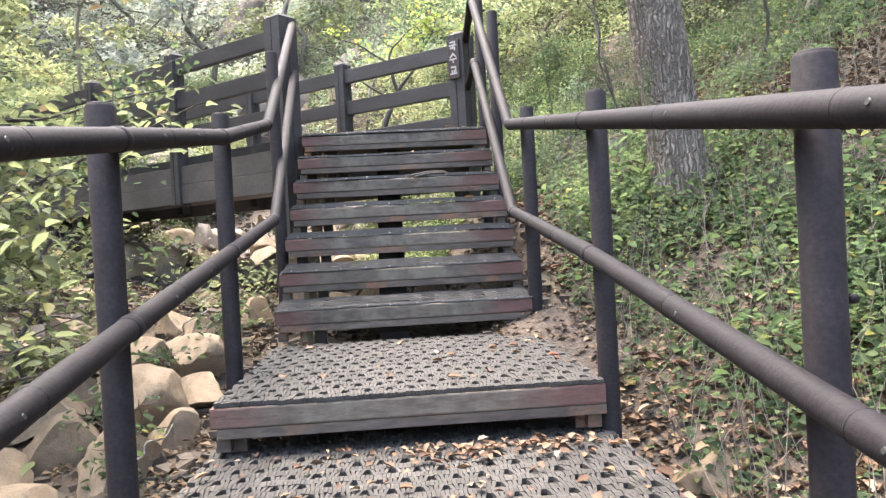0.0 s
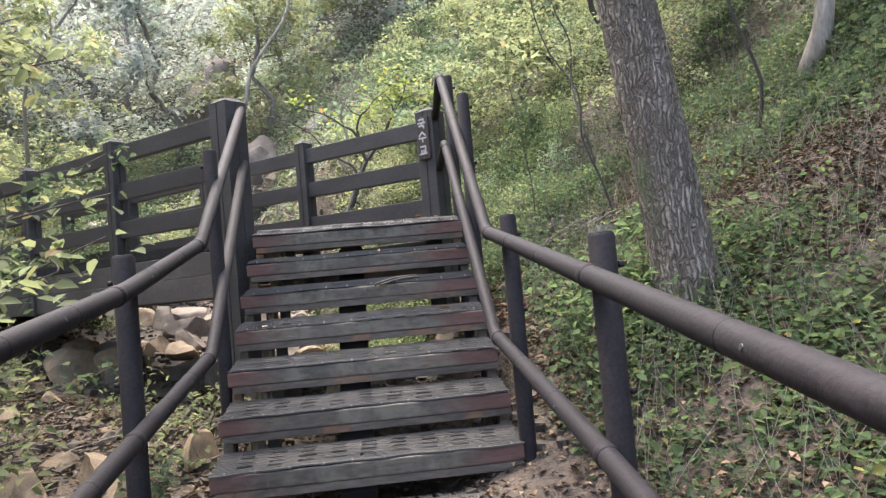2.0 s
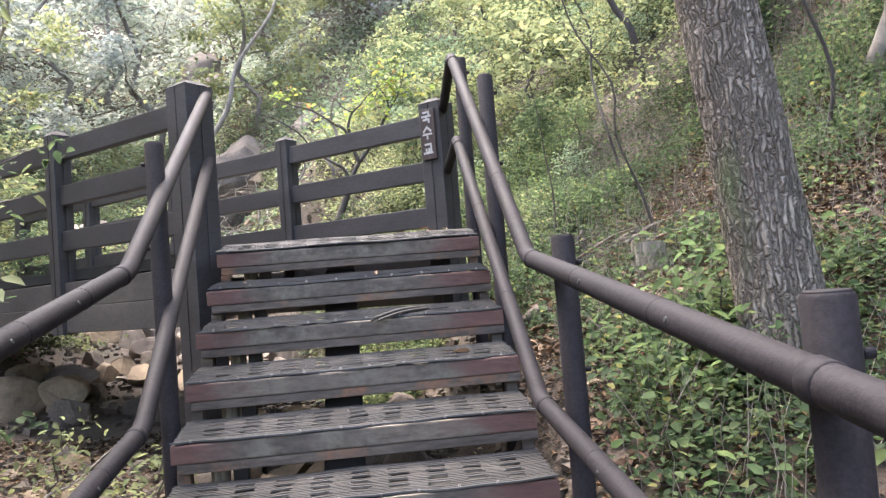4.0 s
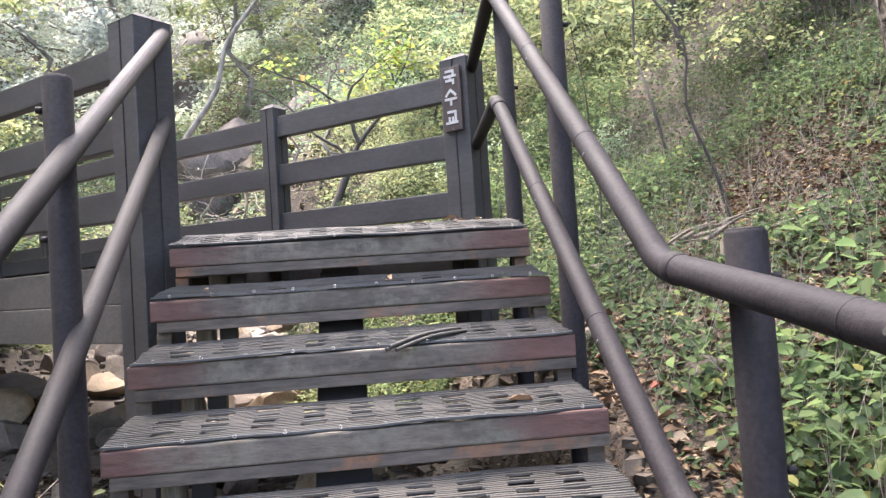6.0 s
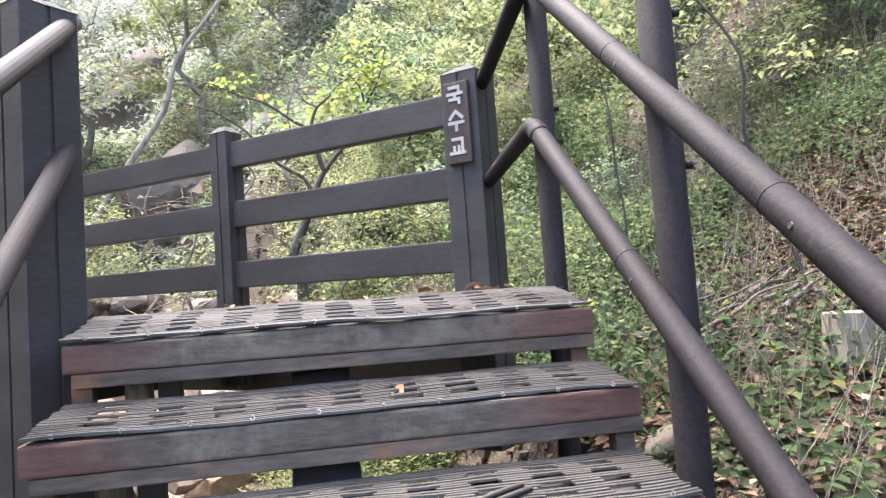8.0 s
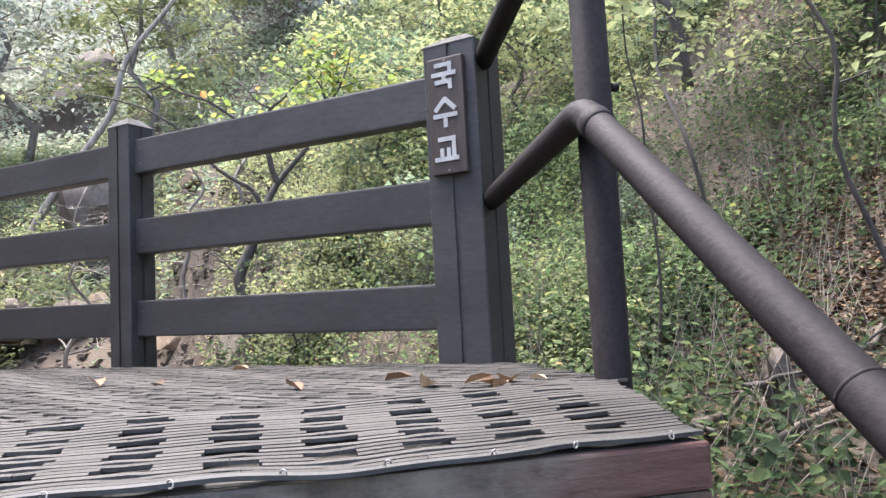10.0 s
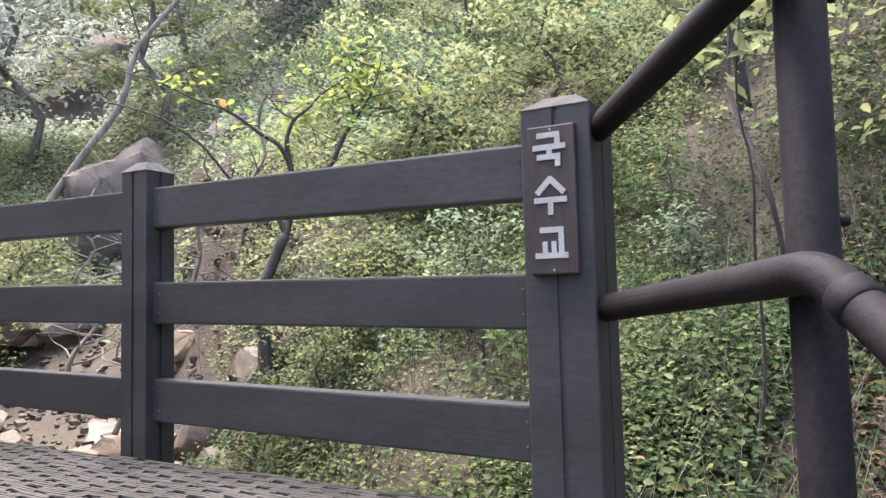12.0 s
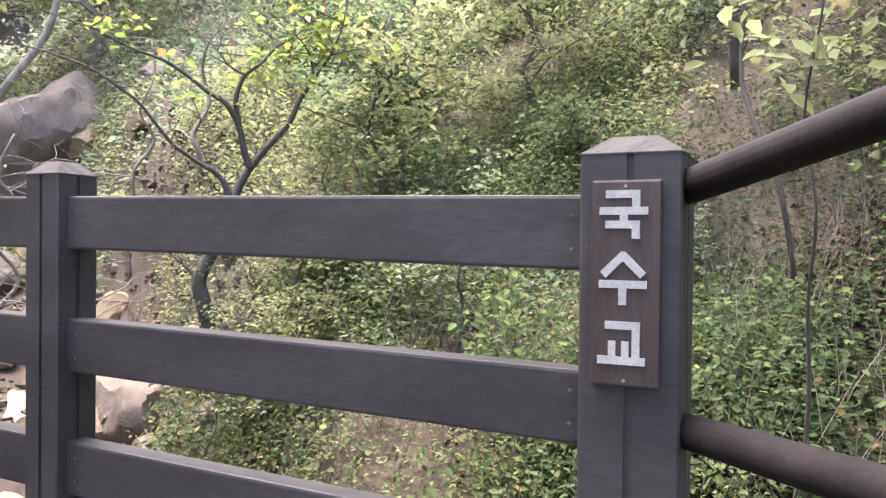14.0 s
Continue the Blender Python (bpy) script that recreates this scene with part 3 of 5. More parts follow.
# ---- the stairs ----
mid_x, wide = (LEFT + RIGHT) / 2, RIGHT - LEFT
stairs = thing("staircase", (mid_x, FIRST, 0), "weathered open timber staircase with worn treads", "staircase")
STEPS = [(FIRST + GO * i, RISE * (i + 1), 0.315 if i < 6 else 0.2) for i in range(7)]
STEPS += [(2.62 - 0.27 * (i + 1), -RISE * (i + 2), 0.315) for i in range(3)]
PLATFORMS = [(3.98, 0.0, 1.37, LEFT, RIGHT - 0.01), (2.62, -RISE, 1.62, LEFT - 0.03, RIGHT + 0.03)]


def tread(y, z, depth, x0, x1, twist=0.0):
    c, w = (x0 + x1) / 2, x1 - x0
    t = part("tread", one_block(pose(c, y + depth / 2, z - 0.035, 0, 0, twist), (w, depth, 0.07), 0.007, 0.003), M_TREAD, stairs)
    # thin near-black sheet: paints the shade seen through the mat's slots
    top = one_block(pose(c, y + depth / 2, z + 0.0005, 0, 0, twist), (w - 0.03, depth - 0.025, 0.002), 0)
    part("slot_shade_top", top, M_DAMP_SHADE, t, "dark damp tread top with the mat slots' shade in its colour")
    part("under_board", one_block(pose(c + 0.01, y + 0.03, z - 0.0895, 0, 0, twist), (w - 0.02, 0.05, 0.036), 0.004, 0.003), M_UNDER, t)
    for x in (x0 + 0.035, x1 - 0.035):
        part("bracket", one_block(pose(x, y + 0.06, z - 0.135), (0.05, 0.05, 0.05), 0.004), M_UNDER, t)


for i, (y, z, depth) in enumerate(STEPS):
    tread(y, z, depth, LEFT + random.uniform(-0.006, 0.006), RIGHT + random.uniform(-0.006, 0.006), random.uniform(-0.25, 0.25))
for y, z, depth, x0, x1 in PLATFORMS:
    tread(y, z, depth, x0, x1)
x, w = mid_x - 0.06, 0.16
a, b = Vector((x, FIRST + 0.12, 0.0)), Vector((x, 7.12, 1.17))
d = b - a
m = Matrix.Translation((a + b) / 2) @ d.to_track_quat("X", "Z").to_matrix().to_4x4()
part("stringer", one_block(m, (d.length, w, 0.1), 0.005), M_FENCE, stairs, "dark beam under the middle of the treads")
for y, z, depth in STEPS[:7]:
    part("riser_block", one_block(pose(x, y + 0.2, z - 0.13), (w * 0.9, 0.07, 0.12), 0.004), M_FENCE, stairs)
    foot = tube_mesh("support_log", [(LEFT + 0.15, y + 0.15, z - 0.26), (LEFT + 0.15, y + 0.15, z - 0.07)], 0.036, 16)
    part("support_log", foot, M_STUMP, stairs, "short pale round log under the tread")
    part("support_block", one_block(pose(LEFT + 0.222, y + 0.19, z - 0.135), (0.06, 0.05, 0.13), 0.004), M_FENCE, stairs)
for x in (LEFT + 0.06, RIGHT - 0.06):
    for y, z in ((4.11, -0.106), (5.22, -0.106), (2.76, -0.296), (3.85, -0.296)):
        g = float(height(x, y))
        if z - g > 0.02:
            part("leg", one_block(pose(x, y, (z + g - 0.1) / 2), (0.09, 0.09, z - g + 0.1), 0.006), M_UNDER, stairs)
for i, (y, z, depth) in enumerate(STEPS):
    if i < 6:
        strip_mat("stair_mat", pose(mid_x, y + 0.146, z + 0.0025, 0, 0, 0.2 * math.sin(i * 2)), wide - 0.01, 0.292, "worn grey rubber strip mat wired to a stair tread", seed=i, arch=0.02)
    elif i > 6:
        strip_mat("stair_mat", pose(mid_x, y + 0.148, z + 0.001), wide - 0.03, 0.28, "worn grey rubber strip mat wired to a stair tread", seed=i)
strip_mat("landing_edge_mat", pose(mid_x, 6.958 + 0.15, 1.336 + 0.026, 9.3), wide, 0.31, "worn grey rubber strip mat at the top step", seed=30, arch=0.004)
link_mat("landing_mat", pose(mid_x, 3.985 + 0.68, 0.002), wide - 0.03, 1.36, "worn grey rubber link mat with triangular holes on the landing", seed=3)
link_mat("landing_mat", pose(mid_x, 2.63 + 0.8, -RISE + 0.002), wide + 0.04, 1.6, "worn grey rubber link mat on the lower platform, strewn with leaves", seed=4)
# bridge matting, strips along the bridge


def deck_strip(far_half):
    """Whether a place belongs to one of the two lengths of bridge matting."""
    def test(p):
        n = p.dot(N)
        return p.x < 0.725 and p.y > 7.285 and 5.0 < n < 6.4 and (n > 5.62) == far_half
    return test


for far_half in (True, False):
    strip_mat("bridge_mat", bridge_pose(7.2, 6.02 if far_half else 5.3, DECK + 0.004), 6.0, 0.85 if far_half else 0.68, "grey rubber strip mat along the bridge deck", column=0.088, pitch=0.0118, seed=41 + far_half, inside=deck_strip(far_half))

# ---- pipe handrails ----
RX, LX = 0.66, -0.665
PIPES = {
    "upper right": [(0.70, 7.985, 2.275), (0.672, 7.21, 2.39), (0.655, 5.58, 1.155), (0.658, 4.035, 0.927), (0.66, 1.9, 0.61), (0.66, 0.7, -0.2)],
    "lower right": [(0.70, 7.98, 1.858), (0.674, 7.25, 1.915), (0.65, 5.55, 0.665), (0.655, 4.02, 0.467), (0.66, 1.9, 0.14), (0.66, 0.7, -0.7)],
    "upper left": [(-0.74, 7.40, 2.312), (-0.672, 5.53, 1.202), (-0.668, 4.45, 0.985), (-0.672, 3.38, 0.832), (-0.672, 1.9, 0.61), (-0.672, 0.7, -0.2)],
    "lower left": [(-0.746, 7.40, 1.945), (-0.67, 5.58, 0.688), (-0.668, 4.53, 0.535), (-0.672, 3.38, 0.368), (-0.672, 1.9, 0.15), (-0.672, 0.7, -0.65)],
}
POSTS = [(0.742, 7.345, 2.42), (0.724, 6.49, 2.065), (0.722, 5.365, 1.21), (0.722, 4.035, 1.03), (0.732, 2.7, 0.828), (0.735, 1.3, 0.1),
         (-0.728, 6.143, 1.752), (-0.73, 4.66, 1.115), (-0.735, 3.375, 0.922), (-0.74, 2.0, 0.5), (-0.74, 1.0, -0.1)]
for where, pts in PIPES.items():
    rail = thing("handrail", pts[0], f"brown painted steel pipe handrail, {where.split()[0]} of a pair", "handrail", "pipe handrails")
    part("pipe", tube_mesh("pipe", rounded(pts, 0.045), 0.0305, 18), M_PIPE, rail)
    for k, p in enumerate(pts[1:-1]):
        p = Vector(p)
        d = (Vector(pts[k + 2]) - p).normalized()
        c = p + d * 0.055
        part("collar", tube_mesh("collar", [c - d * 0.004, c, c + d * 0.03, c + d * 0.034], [0.0305, 0.0335, 0.0335, 0.0305], 18), M_PIPE, rail)
    for a, b in zip(pts[1:], pts[2:]):
        a, b = Vector(a), Vector(b)
        for f in (0.38, 0.72):
            p, d = a.lerp(b, f), (b - a).normalized()
            inner = Vector((-1 if p.x > 0 else 1, 0, 0.25)).normalized()
            q = p + d * 0.09
            # low black stud that stands in for a dark screw hole in the pipe
            part("screw", tube_mesh("screw", [q + inner * 0.028, q + inner * 0.0322], [0.007, 0.005], 10), M_EDGE, rail)
            part("weld", tube_mesh("weld", [p - d * 0.003, p, p + d * 0.003], [0.0303, 0.0318, 0.0303], 18), M_PIPE, rail)
for x, y, top in POSTS:
    g = float(height(x, y)) - 0.15
    post = thing("handrail_post", (x, y, g), "brown painted round steel handrail post", "post", "handrail posts")
    r = 0.0375
    part("tube", tube_mesh("tube", [(x, y, g), (x, y, top - 0.008), (x, y, top - 0.002)], [r, r, r - 0.004], 24, False), M_PIPE, post)
    part("end_cap", tube_mesh("end_cap", [(x, y, top - 0.003), (x, y, top + 0.0015)], [r - 0.0035, r - 0.006], 24), M_PIPE, post)
    for z in (top - 0.09, top - 0.43):
        s_ = 1 if x > 0 else -1
        if z > g + 0.2:
            part("bolt", tube_mesh("bolt", [(x + s_ * 0.036, y - 0.01, z), (x + s_ * 0.052, y - 0.012, z)], 0.009, 6), M_PIPE, post)

# ---- the name plate: three syllables in white bars ----
face = Matrix.Translation(on_bridge(FAR_S[0], FAR_N - 0.086, 0)) @ pose(0, 0, 0, 0, 0, TURN_B + 180)
plate = thing("name_plate", face @ Vector((-0.003, -0.012, 2.111)), "dark brown wooden name plate with white Korean letters", "sign")
plate_m = face @ Matrix.Translation((-0.003, -0.011, 2.111))
part("board", one_block(plate_m, (0.115, 0.022, 0.346), 0.004), M_SIGN, plate)
BARS = [
    [(23, 15, 80, 28), (67, 15, 80, 43), (13, 43, 93, 56), (47, 56, 60, 66), (23, 66, 80, 79), (67, 66, 80, 96)],
    [(13, 166, 92, 179), (46, 179, 59, 207)],
    [(24, 235, 82, 248), (69, 235, 82, 294), (30, 268, 42, 294), (52, 268, 64, 294), (12, 294, 91, 307)],
]
for g_i, group in enumerate(BARS):
    bm = bmesh.new()
    for q, (x0, y0, x1, y1) in enumerate(group):
        c = Vector(((x0 + x1) / 2000 - 0.0555, -0.0125 - 0.0002 * q, 0.171 - (y0 + y1) / 2000))
        block(bm, plate_m @ Matrix.Translation(c), ((x1 - x0) / 1000, 0.004, (y1 - y0) / 1000), 0)
    if g_i == 1:
        for tipx, q in ((22, 6), (84, 7)):
            a, b = Vector((53, 124)), Vector((tipx, 155))
            dv, c = b - a, (a + b) / 2
            turn = math.degrees(math.atan2(-dv.y, dv.x))
            block(bm, plate_m @ Matrix.Translation((c.x / 1000 - 0.0555, -0.0125 - 0.0002 * q, 0.171 - c.y / 1000)) @ pose(0, 0, 0, 0, -turn, 0), (dv.length / 1000 + 0.006, 0.004, 0.0135), 0)
    part("letter", bm, M_WHITE, plate, ("white syllable guk", "white syllable su", "white syllable gyo")[g_i])
for z in (0.163, -0.163):
    p = plate_m @ Vector((0, -0.011, z))
    part("screw", tube_mesh("screw", [p, p - N * 0.003], 0.003, 8), M_WIRE, plate)


# ---- stones of the stream bed ----
def rock_mesh(seed, flat=0.7, cuts=13, fine=4, strata=0.0):
    """A broken boulder: a ball cut by planes, then roughened."""
    r = random.Random(seed)
    bm = bmesh.new()
    bmesh.ops.create_icosphere(bm, subdivisions=fine, radius=1)
    planes = [(Vector((r.gauss(0, 1), r.gauss(0, 1), r.gauss(0, 0.8))).normalized(), r.uniform(*((0.62, 0.9) if strata else (0.45, 0.8)))) for _ in range(cuts)]
    for v in bm.verts:
        for nrm, off in planes:
            d = v.co.dot(nrm) - off
            if d > 0:
                v.co -= nrm * d
        p = v.co + Vector((seed * 3.1, 0, 0))
        v.co += v.co.normalized() * (0.05 * noise.noise(p * 2.3) + 0.04 * noise.noise(p * 6) + 0.02 * noise.noise(p * 15))
        if strata:
            v.co *= 1 + strata * math.sin(p.z * 9 + 3 * noise.noise(p * 1.7)) + strata * abs(noise.noise(p * 3.1))
        v.co.z *= flat
    for f in bm.faces:
        f.smooth = True
    me = bpy.data.meshes.new("rock")
    bm.to_mesh(me)
    bm.free()
    me.set_sharp_from_angle(angle=0.5 if strata else 0.62)
    return me


ROCKS = [rock_mesh(k, 0.55 + 0.1 * (k % 4)) for k in range(8)]
PEBBLES = [rock_mesh(k + 40, 0.55 + 0.1 * (k % 4), fine=3) for k in range(8)]
BOULDERS = [rock_mesh(20 + k, 0.8, 11, 5, 0.045) for k in range(3)]
for me in BOULDERS:
    me.materials.append(M_ROCK_GREY)
for k, me in enumerate(ROCKS + PEBBLES):
    me.materials.append(M_ROCK if k % 2 == 0 else M_ROCK_GREY)


def rock(x, y, r, k, spin, sink=0.3, tall=1.0, label="", big=False):
    me = BOULDERS[k % 3] if big else (ROCKS if r > 0.19 else PEBBLES)[k % 8]
    z = float(height(x, y)) + r * 0.55 * tall * (1 - 2 * sink) * 0.7
    ob = new("boulder" if big else "rock", me)
    ob.matrix_basis = pose(x, y, z, random.uniform(-14, 14), random.uniform(-14, 14), spin) @ Matrix.Diagonal((r, r * random.uniform(0.7, 1), r * tall, 1))
    kind = "tan" if (k % 8) % 2 == 0 else "grey-pink"
    return tagged(ob, label or f"{kind} granite rock lying in the stream bed", "boulder" if big else "rock", "stream bed rocks")


spots = []


def scatter_rocks(n, xr, yr, size, seed):
    r = random.Random(seed)
    tries = made = 0
    while made < n and tries < n * 40:
        tries += 1
        x, y = r.uniform(*xr), r.uniform(*yr)
        s = r.uniform(*size)
        if any((x - a) ** 2 + (y - b) ** 2 < (0.62 * (s + c)) ** 2 for a, b, c in spots):
            continue
        if x > -0.95 - s * 0.8 and y < 6.9:
            continue
        spots.append((x, y, s))
        rock(x, y, s, r.randrange(8), r.uniform(0, 360), r.uniform(0.2, 0.4))
        made += 1


for x, y, z, s, k, tall in ((-2.75, 20.5, 3.5, 1.3, 1, 1.6), (-5.3, 29.5, 7.6, 2.0, 3, 1.5), (-3.4, 29.0, 6.6, 1.2, 5, 1.0), (-4.6, 17.0, 2.2, 0.9, 5, 1.0), (-2.9, 17.4, 1.6, 0.5, 1, 1.0), (-3.5, 17.0, 1.7, 0.45, 3, 1.1), (2.12, 12.75, 2.72, 0.4, 1, 0.8), (2.3, 13.5, 3.15, 0.5, 5, 0.8), (1.85, 12.95, 2.62, 0.3, 3, 0.8), (1.45, 17.5, 4.75, 0.55, 3, 0.9), (1.85, 17.4, 4.5, 0.5, 5, 0.9), (-0.85, 13.6, 0.66, 0.38, 3, 0.6), (-0.72, 14.2, 0.85, 0.36, 1, 0.8), (-0.5, 12.5, 0.46, 0.3, 5, 0.6), (-1.25, 13.9, 0.62, 0.4, 5, 0.6), (-0.35, 13.2, 0.75, 0.26, 1, 0.8)):
    rock(x, y, s, k, 40 * k, 0.2, tall, "large weathered grey-pink granite boulder on the slope", True).location.z = z
for x, y, s, k in ((-0.62, 12.9, 0.36, 1), (-0.2, 12.5, 0.27, 3), (0.02, 12.1, 0.24, 5), (-0.35, 11.95, 0.2, 7), (-0.85, 13.3, 0.4, 3), (-0.95, 12.5, 0.28, 5), (-0.1, 11.7, 0.16, 1), (-0.5, 12.3, 0.2, 3)):
    rock(x, y, s, k, 55 * k + 20, 0.15, 1.15, "broken pinkish granite block beside the stream")
for x, y, s, k in ((-1.12, 4.35, 0.26, 0), (-1.2, 4.9, 0.3, 2), (-1.05, 3.75, 0.24, 4), (-1.5, 4.15, 0.3, 6), (-1.65, 4.85, 0.27, 0), (-1.1, 5.5, 0.24, 2), (-1.5, 5.55, 0.28, 4), (-1.4, 3.4, 0.3, 2), (-1.25, 6.1, 0.22, 0), (-1.0, 6.5, 0.18, 6), (-1.1, 3.1, 0.24, 6), (-1.02, 5.15, 0.2, 4), (-1.42, 4.6, 0.24, 0), (-1.3, 3.95, 0.22, 2), (-1.0, 4.65, 0.17, 6), (-1.75, 3.55, 0.26, 4), (-1.3, 2.75, 0.26, 0), (-1.95, 4.45, 0.25, 2), (-1.28, 5.25, 0.2, 6)):
    spots.append((x, y, s))
    rock(x, y, s, k, 47 * k + 100 * x, 0.14, 1.0, "rounded tan granite stone beside the landing")
scatter_rocks(30, (-2.8, -1.0), (2.6, 6.8), (0.1, 0.24), 1)
scatter_rocks(40, (-2.9, -0.95), (2.6, 8.5), (0.06, 0.14), 2)
scatter_rocks(26, (-0.9, 0.3), (7.0, 8.6), (0.1, 0.25), 3)
scatter_rocks(46, (-3.2, -0.2), (9.2, 13.5), (0.16, 0.45), 4)
scatter_rocks(36, (-5.5, -0.9), (13.5, 20), (0.2, 0.5), 5)
for x, y, s, k in ((1.0, 3.8, 0.16, 2), (1.1, 3.5, 0.17, 4), (0.95, 3.5, 0.13, 6), (1.05, 7.25, 0.13, 3), (1.25, 6.6, 0.1, 1)):
    rock(x, y, s, k, 70 * k, 0.55, 0.8, "mossy grey stone half sunk beside the stairs")


# ---- trees ----
def branchy(rr, base, tip, r0, r1, bends=5, sway=0.1, coarse=False):
    base, tip = Vector(base), Vector(tip)
    pts, radii = [], []
    L = (tip - base).length
    for i in range(bends + 1):
        f = i / bends
        o = Vector((rr.uniform(-1, 1), rr.uniform(-1, 1), rr.uniform(-0.5, 0.5))) * sway * L * (0 if i in (0, bends) else 1) * 0.5
        pts.append(base.lerp(tip, f) + o)
        radii.append(r0 + (r1 - r0) * f)
    if r0 > 0.004 and not coarse:
        fine_pts = []
        for i in range(len(pts) - 1):
            a, b, c, d = pts[max(i - 1, 0)], pts[i], pts[i + 1], pts[min(i + 2, len(pts) - 1)]
            for q in range(3):
                u = q / 3
                fine_pts.append(0.5 * (2 * b + (c - a) * u + (2 * a - 5 * b + 4 * c - d) * u * u + (3 * b - a - 3 * c + d) * u ** 3))
        pts = fine_pts + [pts[-1]]
        radii = [r0 + (r1 - r0) * i / (len(pts) - 1) for i in range(len(pts))]
    return pts, radii


def along(pts, f):
    k = f * (len(pts) - 1)
    i = min(int(k), len(pts) - 2)
    return pts[i].lerp(pts[i + 1], k - i)


def tree(name, base, top, r0, limbs, spread, leaf_n, leaf_size, leaf_mat, seed, label, category="tree", bark=None, crown_from=0.35, fine=True, puff=0.5, group="", sway=0.12, flat=0.5, coarse=False):
    """A small tree: tapered stem, limbs and twigs, and single leaves hung in clusters along the twigs."""
    rr = random.Random(seed)
    t = thing(name, base, label, category, group)
    stem, radii = branchy(rr, base, top, r0, r0 * 0.25, 7, sway, coarse)
    meshes = [tube_mesh("s", stem, radii, 6 if coarse else 10)]
    ends = []
    H = (Vector(top) - Vector(base)).length
    for k in range(limbs):
        f = crown_from + (1 - crown_from) * (k + rr.random()) / limbs
        a = along(stem, min(f, 0.98))
        ang = k * 2.4 + rr.uniform(-0.5, 0.5)
        L = spread * rr.uniform(0.55, 1.0) * (1.15 - 0.5 * f)
        tip = a + Vector((math.cos(ang) * L, math.sin(ang) * L, L * rr.uniform(0.05, 0.6)))
        lp, lr = branchy(rr, a, tip, r0 * 0.38 * (1.2 - f), r0 * 0.07, 4, 0.22, coarse)
        meshes.append(tube_mesh("l", lp, lr, 3 if coarse else 6, False))
        ends.append(lp)
        for q in range(3):
            b = along(lp, rr.uniform(0.3, 0.95))
            tw = b + Vector((rr.gauss(0, 1), rr.gauss(0, 1), rr.gauss(0.2, 0.5))).normalized() * L * rr.uniform(0.25, 0.5)
            tp, tr = branchy(rr, b, tw, r0 * 0.08 + 0.002, 0.0015, 3, 0.25, coarse)
            meshes.append(tube_mesh("t", tp, tr, 3, False))
            ends.append(tp)
    part("trunk", join_meshes("trunk", meshes), bark or M_TWIG, t)
    if leaf_n:
        pos = np.empty((leaf_n, 3))
        for i in range(leaf_n):
            p = along(rr.choice(ends), rr.random() ** 0.6)
            pos[i] = p
        pos += rng.normal(0, puff * leaf_size * 2.2, (leaf_n, 3)) * (1, 1, 0.6)
        part("crown", leaves("crown", pos, rng.uniform(0.6, 1.15, leaf_n) * leaf_size, fine=fine, flat=flat, droop=0.25), leaf_mat, t)
    return t


def ground_z(x, y):
    return float(height(x, y))


# the old oak beside the stairs
def oak():
    rr = random.Random(5)
    bx, by = 1.80, 5.89
    z0 = ground_z(bx, by) - 0.25
    t = thing("oak_tree", (bx, by, z0 + 0.25), "old oak trunk with deeply furrowed grey bark on the slope", "tree")
    sides, rings = 110, 170
    verts, faces = [], []
    for j in range(rings + 1):
        h = 7.0 * (j / rings) ** 1.35
        cx = bx - 0.12 * h + 0.015 * math.sin(h * 1.3)
        cy = by + 0.02 * h
        R = 0.166 * (1 - 0.045 * h) + 0.055 * math.exp(-h * 3.2)
        for k in range(sides):
            a = 2 * math.pi * k / sides
            c, s = math.cos(a), math.sin(a)
            p = Vector((c * 3.4, s * 3.4, h * 1.5))
            q = noise.noise(Vector((c * 8.5, s * 8.5, h * 1.6)) + Vector((0, 0, 3)) + Vector(noise.noise_vector(p * 1.2)) * 0.5)
            ridge = min(abs(q) * 3.2, 1.0)
            crack = min(abs(noise.noise(Vector((c * 4, s * 4, h * 7)))) * 4, 1)
            rad = R * (0.93 + 0.05 * noise.noise(Vector((c, s, h * 0.8)))) + 0.013 * (ridge ** 0.7) + 0.004 * crack + 0.02 * math.exp(-h * 3) * math.sin(a * 4 + 1)
            verts.append((cx + c * rad, cy + s * rad, z0 + h))
    for j in range(rings):
        for k in range(sides):
            k2 = (k + 1) % sides
            faces.append((j * sides + k, j * sides + k2, (j + 1) * sides + k2, (j + 1) * sides + k))
    part("trunk", raw("trunk", verts, faces, True), M_OAK, t)
    meshes, ends = [], []
    for k in range(14):
        a = Vector((bx - 0.12 * (3.6 + k * 0.24), by, z0 + 3.6 + k * 0.24))
        ang = k * 2.4
        L = rr.uniform(1.6, 3.0)
        tip = a + Vector((math.cos(ang) * L, math.sin(ang) * L, rr.uniform(0.3, 1.2)))
        lp, lr = branchy(rr, a, tip, 0.05, 0.008, 6, 0.2)
        meshes.append(tube_mesh("l", lp, lr, 7, False))
        ends.append(lp)
    part("limbs", join_meshes("limbs", meshes), M_BARK, t)
    pos = np.array([along(rr.choice(ends), rr.random() ** 0.6) for _ in range(1800)]) + rng.normal(0, 0.22, (1800, 3))
    part("crown", leaves("crown", pos, rng.uniform(0.07, 0.12, 1800), fine=False), GREEN_NEAR, t)


oak()


